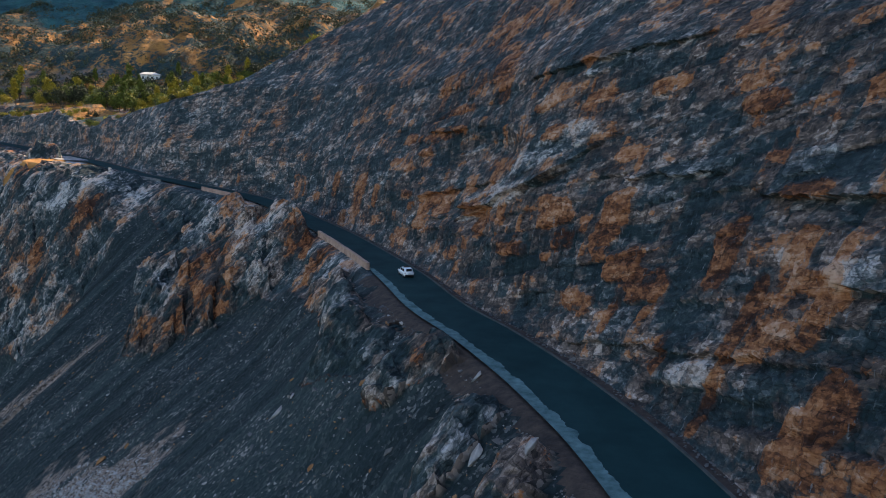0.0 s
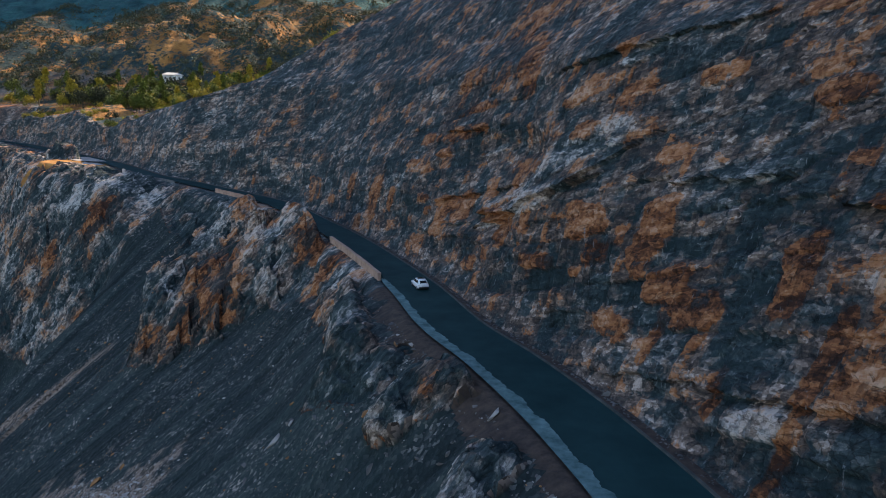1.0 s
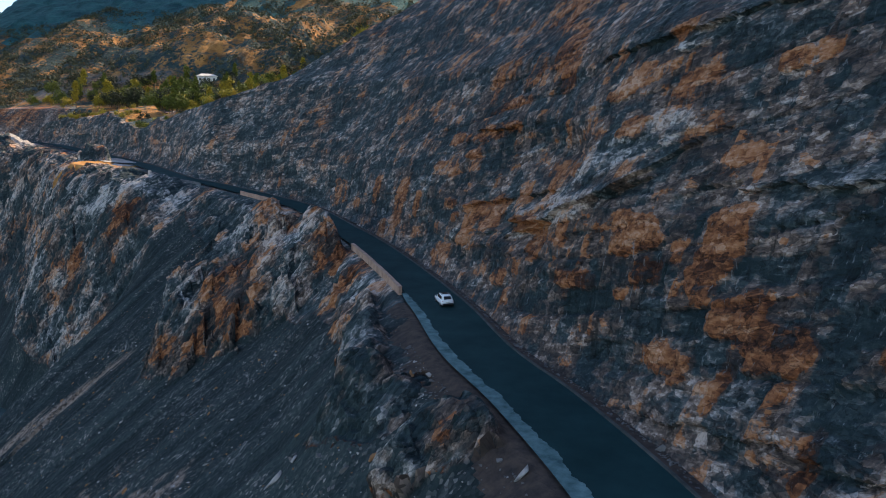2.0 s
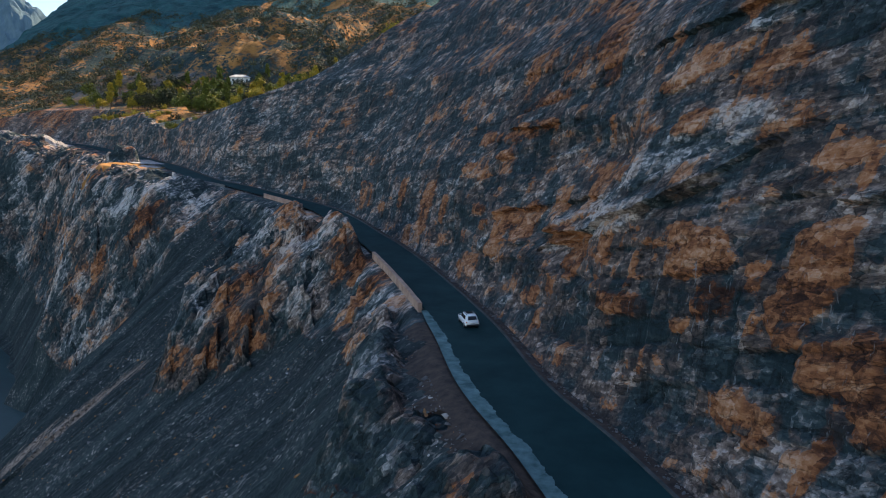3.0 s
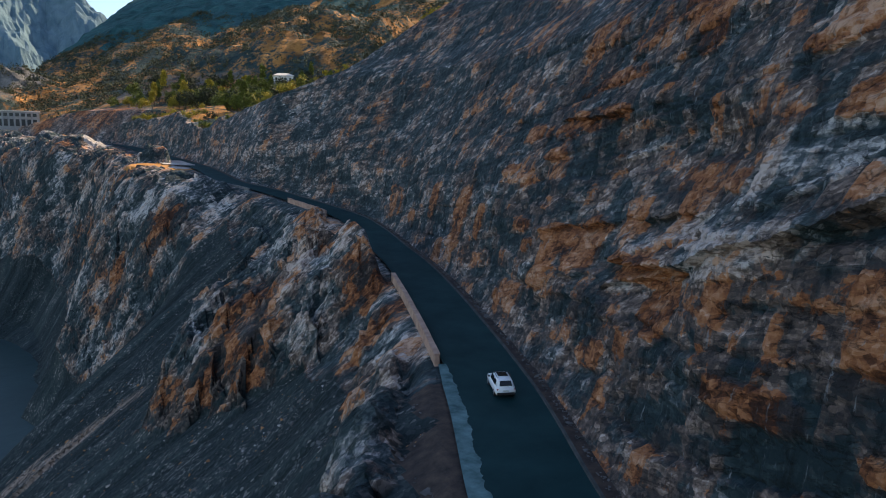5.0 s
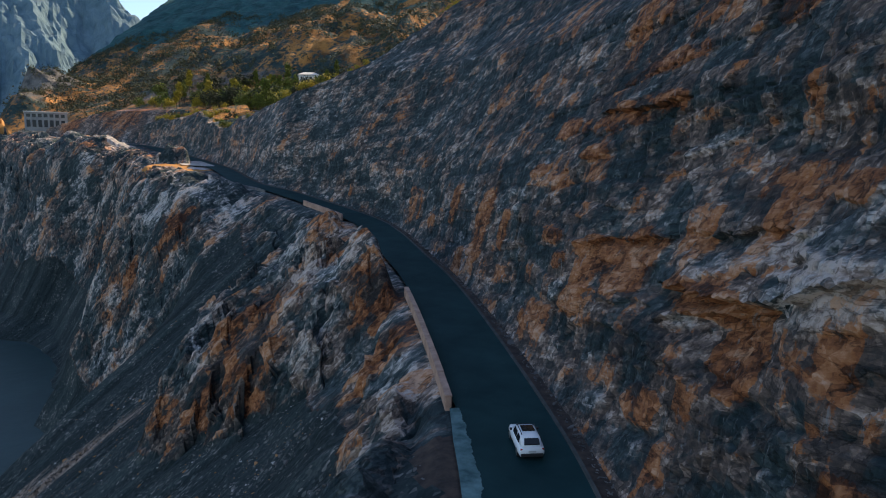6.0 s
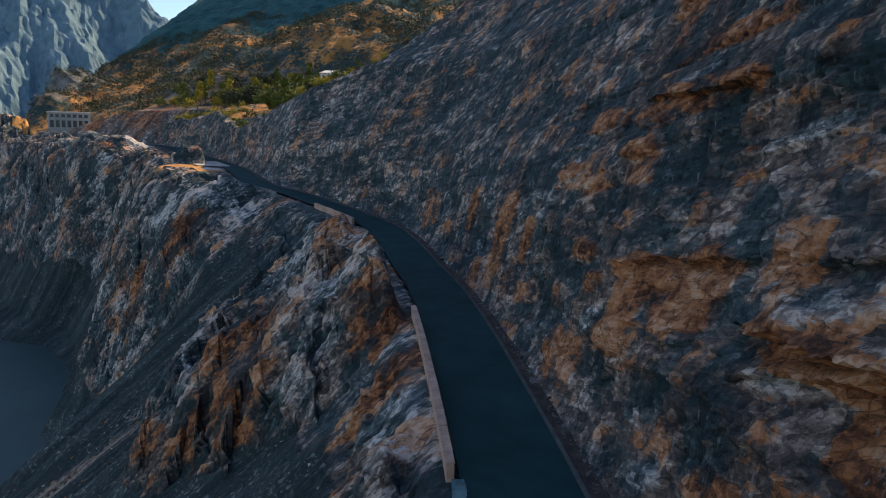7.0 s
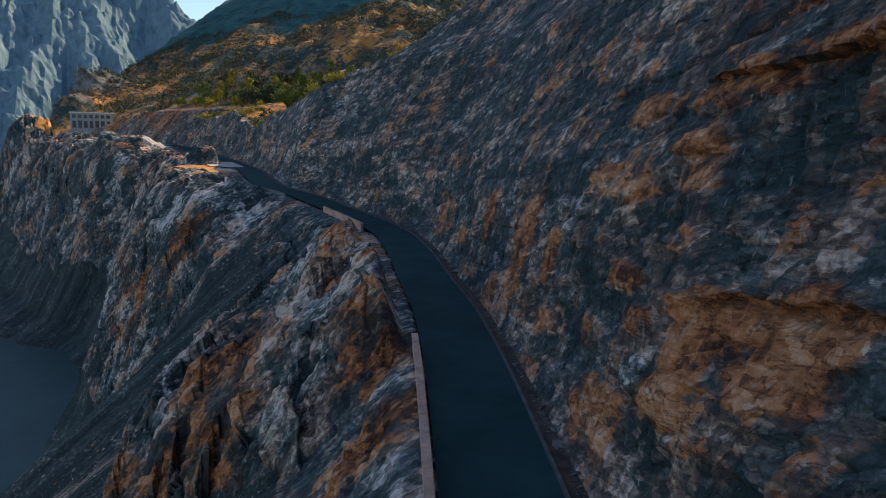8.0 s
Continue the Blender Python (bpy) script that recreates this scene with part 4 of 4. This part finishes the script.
# ---- plants ----
def leaf_cloud(rng, centres, spread, count, size, flat=0.6):
    """Leaf sprays: small triangles strewn round each centre."""
    v = []
    for c in centres:
        p = c + rng.normal(size=(count, 3)) * spread
        for q in p:
            a, b = rng.normal(size=3), rng.normal(size=3)
            a, b = a / np.linalg.norm(a) * size * rng.uniform(0.6, 1.3), b / np.linalg.norm(b) * size * rng.uniform(0.6, 1.3)
            v += [q, q + a, q + b]
    v = np.array(v)
    return v, np.arange(len(v)).reshape(-1, 3)


def cloud_bmesh(v, f):
    bm = bmesh.new()
    vs = [bm.verts.new(q) for q in v]
    for t in f:
        bm.faces.new([vs[i] for i in t])
    return bm


def limb(bm, a, b, r0, r1, n=6):
    a, b = Vector(a), Vector(b)
    turn = (b - a).to_track_quat("Z", "Y").to_matrix()
    rings = [[bm.verts.new(c + turn @ Vector((r * math.cos(6.2832 * i / n), r * math.sin(6.2832 * i / n), 0))) for i in range(n)] for c, r in ((a, r0), (b, r1))]
    for i in range(n):
        bm.faces.new((rings[0][i], rings[0][(i + 1) % n], rings[1][(i + 1) % n], rings[1][i]))


def tree(height, width, leaves, label, seed, slim=False):
    rng = np.random.default_rng(seed)
    root = tagged(new("tree"), label, "tree", "trees of the orchard terrace")
    bm = bmesh.new()
    limb(bm, (0, 0, -0.8), (0.1, 0.05, height * 0.45), 0.03 * height, 0.018 * height)
    limb(bm, (0.1, 0.05, height * 0.45), (0, 0.1, height * 0.9), 0.018 * height, 0.006 * height)
    centres = []
    for k in range(7 if slim else 6):
        a, z = k * 2.4 + rng.uniform(-0.4, 0.4), height * (0.3 + 0.085 * k)
        r = width * (0.32 if slim else 0.5) * (1.1 - 0.07 * k)
        tip = np.array((r * math.cos(a), r * math.sin(a), z + height * 0.16))
        limb(bm, (0.05, 0.03, z * 0.9), tuple(tip * (0.8, 0.8, 1.0)), 0.011 * height, 0.004 * height, 5)
        centres += [tip, tip * (0.6, 0.6, 1.0) + (0, 0, height * 0.06), tip + rng.normal(size=3) * width * 0.12]
    centres += [np.array((0, 0, height * q)) for q in ((0.6, 0.75, 0.88, 0.96) if slim else (0.62, 0.76, 0.86))]
    part("trunk", bm, BARK, root)
    part("crown", cloud_bmesh(*leaf_cloud(rng, centres, width * (0.10 if slim else 0.14), 46, 0.95)), leaves, root)
    return root


def ground_z(x, y):
    return float(hill_height(np.array([float(x)]), np.array([float(y)]))[0][0])


def build_trees():
    models = [tree(9.0, 8.5, LEAF_GREEN, "round broad-leaved tree with dark green foliage on the terrace", 1), tree(8.0, 7.5, LEAF_YELLOW, "round tree with yellow-green autumn foliage on the terrace", 2),
              tree(15.0, 4.8, LEAF_YELLOW, "slim poplar with yellow-green foliage on the terrace", 3, True), tree(10.5, 9.5, LEAF_DARK, "broad tree with dense dark foliage on the terrace", 4),
              tree(16.0, 4.4, LEAF_GREEN, "slim poplar with green foliage on the terrace", 5, True)]
    rng = np.random.default_rng(21)
    first, made = [True] * len(models), 0
    while made < 290:
        x, y = rng.uniform(-300, -95), rng.uniform(345, 480)
        t = (y - 375) + 0.20 * (x + 215)
        s, d = nearest(np.array([[x, y]]))
        if not (-14 < t < 88 and d[0] > 33) or rng.random() > 0.35 + 0.65 * smoothstep(-280, -200, x):
            continue
        if math.hypot(x + 191, y - 461) < 9 or (abs(x + 0.43 * y - 6) < 7 and 442 < y < 462):
            continue
        k = int(rng.choice(5, p=(0.34, 0.20, 0.10, 0.26, 0.10)))
        q = Matrix.LocRotScale((x, y, ground_z(x, y)), Euler((0, 0, rng.uniform(0, 6.28))), (rng.uniform(0.55, 0.95),) * 3)
        if first[k]:
            models[k].matrix_world, first[k] = q, False
        else:
            o = copy_thing(models[k], q)
            o.scale = q.to_scale()
        made += 1


def shrub(leaves, label, seed):
    rng = np.random.default_rng(seed)
    root = tagged(new("shrub"), label, "shrub", "shrubs along the cliff's rim")
    bm = bmesh.new()
    centres = []
    for k in range(5):
        a = k * 1.26
        tip = np.array((0.6 * math.cos(a), 0.6 * math.sin(a), 0.9 + 0.25 * (k % 3)))
        limb(bm, (0, 0, -0.5), tuple(tip), 0.06, 0.02, 5)
        centres += [tip, tip * 0.7]
    part("stem", bm, BARK, root)
    part("crown", cloud_bmesh(*leaf_cloud(rng, centres, 0.33, 30, 0.3)), leaves, root)
    return root


def rim_place(s, back):
    top = float(rim_height(np.array([s]))[0]) + (1.6 + 2.6 * float(smoothstep(450, 490, s))) * float(fbm(np.array([[s / 12, 0, 0]]), 33, 4)[0])
    d = float(np.interp(top, RISE, BACK)) + back * 0.94
    q = along(np.array([s]), np.array([d]))[0]
    return Vector((q[0], q[1], q[2] + top + back * 0.16))


def build_shrubs():
    models = [shrub(LEAF_YELLOW, "yellow-green shrub on the sunlit rim of the cliff", 31), shrub(LEAF_GREEN, "green shrub on the sunlit rim of the cliff", 32), shrub(LEAF_DARK, "dark shrub on the sunlit rim of the cliff", 33)]
    rng = np.random.default_rng(35)
    first = [True] * 3
    for i in range(110):
        s = rng.uniform(s_at_y(170), s_at_y(268)) if i % 3 == 0 else rng.uniform(s_at_y(268), s_at_y(382))
        q = rim_place(s, rng.uniform(0.5, 7 if i % 3 == 0 else 14))
        k = int(rng.integers(3))
        m = Matrix.LocRotScale(q, Euler((0, 0, rng.uniform(0, 6))), (rng.uniform(0.8, 1.9),) * 3)
        if first[k]:
            models[k].matrix_world, first[k] = m, False
        else:
            copy_thing(models[k], m).scale = m.to_scale()


def build_scrub():
    rng = np.random.default_rng(51)
    forms = []
    for k in range(5):
        c = rng.normal(size=(4, 3)) * (0.5, 0.5, 0.2) + (0, 0, 0.5)
        forms.append(leaf_cloud(rng, c, 0.34, 6, 0.55))
    n = 20000
    x, y = rng.uniform(-600, -60, n), rng.uniform(400, 740, n)
    z, t = hill_height(x, y)
    back = ridge_height(x, y)[0]
    f = fbm(np.c_[x / 26, y / 26, x * 0], 53, 4) + 0.25 * rng.normal(size=n)
    keep = (f > 0.02) & (np.maximum(z, back) > 112) & ((t > 80) | (back > z))
    p = np.c_[x, y, np.maximum(z, back)][keep]
    size = rng.uniform(0.9, 2.8, len(p))
    half = len(p) // 2
    scatter("hill_scrub", p[:half], size[:half], SCRUB_LEAF, "dark scrub bushes dotted over the dry hillside", "bushes", forms, True)
    scatter("hill_scrub", p[half:], size[half:], LEAF_OLIVE, "olive scrub bushes dotted over the dry hillside", "bushes", forms, True)


# ---- houses ----
def build_house():
    x, y = -191, 462
    z = ground_z(x, y) - 1.2
    root = tagged(new("house"), "small white house with a pale hipped roof among the trees", "house")
    root.matrix_world = pose(x, y, z, 0, 0, 26)
    bm = bmesh.new()
    box(bm, (-6, -4, -1.5), (6, 4, 4.0))
    part("wall", bm, WHITEWASH, root)
    eaves = [(-6.8, -4.8, 4.004), (6.8, -4.8, 4.004), (6.8, 4.8, 4.004), (-6.8, 4.8, 4.004)]
    part("roof", hexa(eaves, [(-3.0, -0.4, 5.9), (3.0, -0.4, 5.9), (3.0, 0.4, 5.9), (-3.0, 0.4, 5.9)]), CONCRETE_PALE, root, "pale low hipped roof")
    for i in range(4):
        bm = bmesh.new()
        box(bm, (-4.9 + 2.8 * i, -4.08, 1.2), (-3.7 + 2.8 * i, -4.003, 2.8))
        w = part("window", bm, DARK_GLASS, root, "dark window")
        bm = bmesh.new()
        box(bm, (-5.0 + 2.8 * i, -4.16, 1.05), (-3.6 + 2.8 * i, -4.0, 1.18))
        part("sill", bm, CONCRETE_PALE, w)


def build_inn():
    root = tagged(new("building"), "two-storey white building with tall openings on the spur, shade put into its colour", "building")
    root.matrix_world = pose(-377, 462, 107.5, 0, 0, 46)
    bm = bmesh.new()
    box(bm, (-20.6, 0, -6), (4.8, 10, 8.0))
    part("wall", bm, SHADED_WHITE, root)
    bm = bmesh.new()
    box(bm, (-21.2, -1.2, 8.004), (5.4, 10.6, 8.7), 0.06)
    part("roof", bm, CONCRETE_PALE, root, "flat grey roof slab")
    for row in range(2):
        for i in range(7):
            bm = bmesh.new()
            box(bm, (-19.5 + 3.4 * i, -0.06, (-1.6, 4.9)[row]), (-17.2 + 3.4 * i, -0.004, (3.0, 7.0)[row]))
            w = part("window", bm, DARK_GLASS, root, "dark window")
            bm = bmesh.new()
            box(bm, (-19.7 + 3.4 * i, -0.5, (-1.85, 4.65)[row]), (-17.0 + 3.4 * i, -0.064, (-1.65, 4.85)[row]))
            part("sill", bm, SHADED_WHITE, w)
    for i in range(8):
        bm = bmesh.new()
        box(bm, (-20.4 + 3.4 * i - 0.3, -1.0, -6), (-20.4 + 3.4 * i + 0.3, -0.5, 8.0), 0.04)
        part("column", bm, SHADED_WHITE, root)
    annex = tagged(new("annex"), "long low grey shed beside the white building", "shed")
    annex.matrix_world = pose(-356, 470, 105, 0, 0, 44)
    bm = bmesh.new()
    box(bm, (-11, 0, -4), (11, 6, 3.2))
    part("wall", bm, CONCRETE, annex)
    bm = bmesh.new()
    box(bm, (-11.5, -0.6, 3.204), (11.5, 6.6, 3.7), 0.05)
    part("roof", bm, CONCRETE_PALE, annex, "flat pale roof")


# ---- car ----
def loft(sections):
    """A skin through closed sections of equal count, with ends."""
    bm = bmesh.new()
    rings = [[bm.verts.new(q) for q in sec] for sec in sections]
    n = len(rings[0])
    for a, b in zip(rings, rings[1:]):
        for i in range(n):
            bm.faces.new((a[i], a[(i + 1) % n], b[(i + 1) % n], b[i]))
    bm.faces.new(rings[0][::-1])
    bm.faces.new(rings[-1])
    return bm


def ring(x, half, low, high, bulge=0.04):
    """A car-body section at x: floor, sills, sides and shoulder."""
    return [(x, -half * 0.9, low), (x, -half, low + 0.18), (x, -half - bulge * 0.5, (low + high) / 2), (x, -half * 0.95, high - 0.07), (x, -half * 0.82, high),
            (x, half * 0.82, high), (x, half * 0.95, high - 0.07), (x, half + bulge * 0.5, (low + high) / 2), (x, half, low + 0.18), (x, half * 0.9, low)]


def cabin_ring(x, half_low, half_high, low, high):
    return [(x, -half_low, low), (x, -half_high, high - 0.08), (x, -half_high * 0.8, high), (x, half_high * 0.8, high), (x, half_high, high - 0.08), (x, half_low, low)]


def build_car(s, d):
    root = tagged(new("car"), "white compact SUV with dark windows driving on the road", "car")
    a, b = along(np.array([s - 1.3]), np.array([d]))[0], along(np.array([s + 1.3]), np.array([d]))[0]
    mid, way = (a + b) / 2, b - a
    root.matrix_world = Matrix.LocRotScale((mid[0], mid[1], mid[2] + 0.05), Euler((0, -math.atan2(way[2], math.hypot(way[0], way[1])), math.atan2(way[1], way[0]))), (0.92, 0.92, 0.92))
    body = part("body", loft([ring(-2.25, 0.78, 0.42, 0.92), ring(-2.12, 0.88, 0.32, 1.02), ring(-1.5, 0.92, 0.26, 1.06), ring(0.0, 0.92, 0.25, 1.04), ring(1.0, 0.92, 0.25, 1.02),
                              ring(1.7, 0.90, 0.28, 0.95), ring(2.1, 0.84, 0.34, 0.84), ring(2.26, 0.72, 0.42, 0.74)]), CAR_WHITE, root, "glossy white bodywork", True)
    part("cabin", loft([cabin_ring(-2.12, 0.76, 0.62, 0.98, 1.10), cabin_ring(-1.78, 0.80, 0.66, 1.0, 1.56), cabin_ring(-0.9, 0.82, 0.66, 1.0, 1.64), cabin_ring(0.1, 0.82, 0.65, 1.0, 1.62),
                        cabin_ring(0.55, 0.81, 0.63, 1.0, 1.50), cabin_ring(1.25, 0.78, 0.60, 0.98, 1.04)]), CAR_WHITE, root, "white roof frame and pillars", True)
    panes = {"rear_window": [(-2.11, -0.56, 1.14), (-2.11, 0.56, 1.14), (-1.83, 0.50, 1.51), (-1.83, -0.50, 1.51)],
             "windscreen": [(1.18, -0.56, 1.10), (0.60, -0.50, 1.50), (0.60, 0.50, 1.50), (1.18, 0.56, 1.10)],
             "glass_roof": [(-0.95, -0.46, 1.655), (0.05, -0.46, 1.635), (0.05, 0.46, 1.635), (-0.95, 0.46, 1.655)]}
    for name, c in panes.items():
        lift = Vector((0, 0, 0.03))
        lower = [Vector(q) for q in c]
        part(name, hexa([tuple(q) for q in lower], [tuple(q + lift) for q in lower]), CAR_GLASS, root, "dark tinted glass")
    for side in (-1, 1):
        for x0, x1 in ((-1.5, -0.65), (-0.55, 0.45)):
            c = [(x0, side * 0.825, 1.06), (x1, side * 0.825, 1.06), (x1 - 0.05, side * 0.70, 1.46), (x0 + 0.12, side * 0.70, 1.46)]
            part("side_window", hexa(c, [(q[0], q[1] + side * 0.02, q[2]) for q in c]), CAR_GLASS, root, "dark tinted glass")
        bm = bmesh.new()
        box(bm, (-1.45, side * 0.60 - 0.02, 1.62), (0.2, side * 0.60 + 0.02, 1.70), 0.01)
        part("roof_rail", bm, CAR_BLACK, root)
        bm = bmesh.new()
        box(bm, (0.55, side * 0.98 - 0.08, 1.05), (0.75, side * 0.98 + 0.08, 1.20), 0.03)
        part("mirror", bm, CAR_BLACK, root)
        bm = bmesh.new()
        box(bm, (-2.24, side * 0.66 - 0.16, 0.80), (-2.12, side * 0.66 + 0.16, 0.93), 0.02)
        part("tail_light", bm, TAIL_RED, root, "red tail light")
        bm = bmesh.new()
        box(bm, (2.08, side * 0.62 - 0.15, 0.66), (2.22, side * 0.62 + 0.15, 0.76), 0.02)
        part("headlight", bm, CONCRETE_PALE, root, "clear headlight")
        for x in (-1.36, 1.36):
            bm = bmesh.new()
            m = pose(x, side * 0.82, 0.34, 90)
            bmesh.ops.create_cone(bm, cap_ends=True, segments=20, radius1=0.34, radius2=0.34, depth=0.24, matrix=m)
            bmesh.ops.bevel(bm, geom=[e for e in bm.edges if len(e.link_faces) == 2 and any(len(f.verts) > 4 for f in e.link_faces)], offset=0.04, segments=2, affect="EDGES")
            w = part("wheel", bm, CAR_BLACK, root, "black rubber tyre")
            bm = bmesh.new()
            bmesh.ops.create_cone(bm, cap_ends=True, segments=14, radius1=0.22, radius2=0.19, depth=0.27, matrix=m)
            part("rim", bm, CAR_RIM, w, "grey alloy rim")
    bm = bmesh.new()
    box(bm, (-2.34, -0.80, 0.36), (-2.18, 0.80, 0.60), 0.05)
    part("bumper", bm, CAR_BLACK, root, "dark rear bumper")
    bm = bmesh.new()
    box(bm, (-2.30, -0.26, 0.68), (-2.255, 0.26, 0.80))
    part("number_plate", bm, CONCRETE_PALE, root, "plain pale plate")


build_cliff()
build_slope()
build_road()
parapet(s_at_y(117.5), s_at_y(151), -3.95, 0.85, 0.5, MASONRY, "low pinkish masonry parapet wall beside the road")
parapet(s_at_y(209.5), s_at_y(226), -3.95, 0.85, 0.5, MASONRY, "low pinkish masonry parapet wall beside the road")
parapet(s_at_y(243), s_at_y(264), -4.6, 0.4, 0.3, CONCRETE, "low weathered concrete edge wall round the bend")
build_hills()
build_ridge()
build_mountain()
build_river()
build_loose_stones()
build_boulders()
build_trees()
build_shrubs()
build_scrub()
build_house()
build_inn()
build_car(245.0, 0.45)
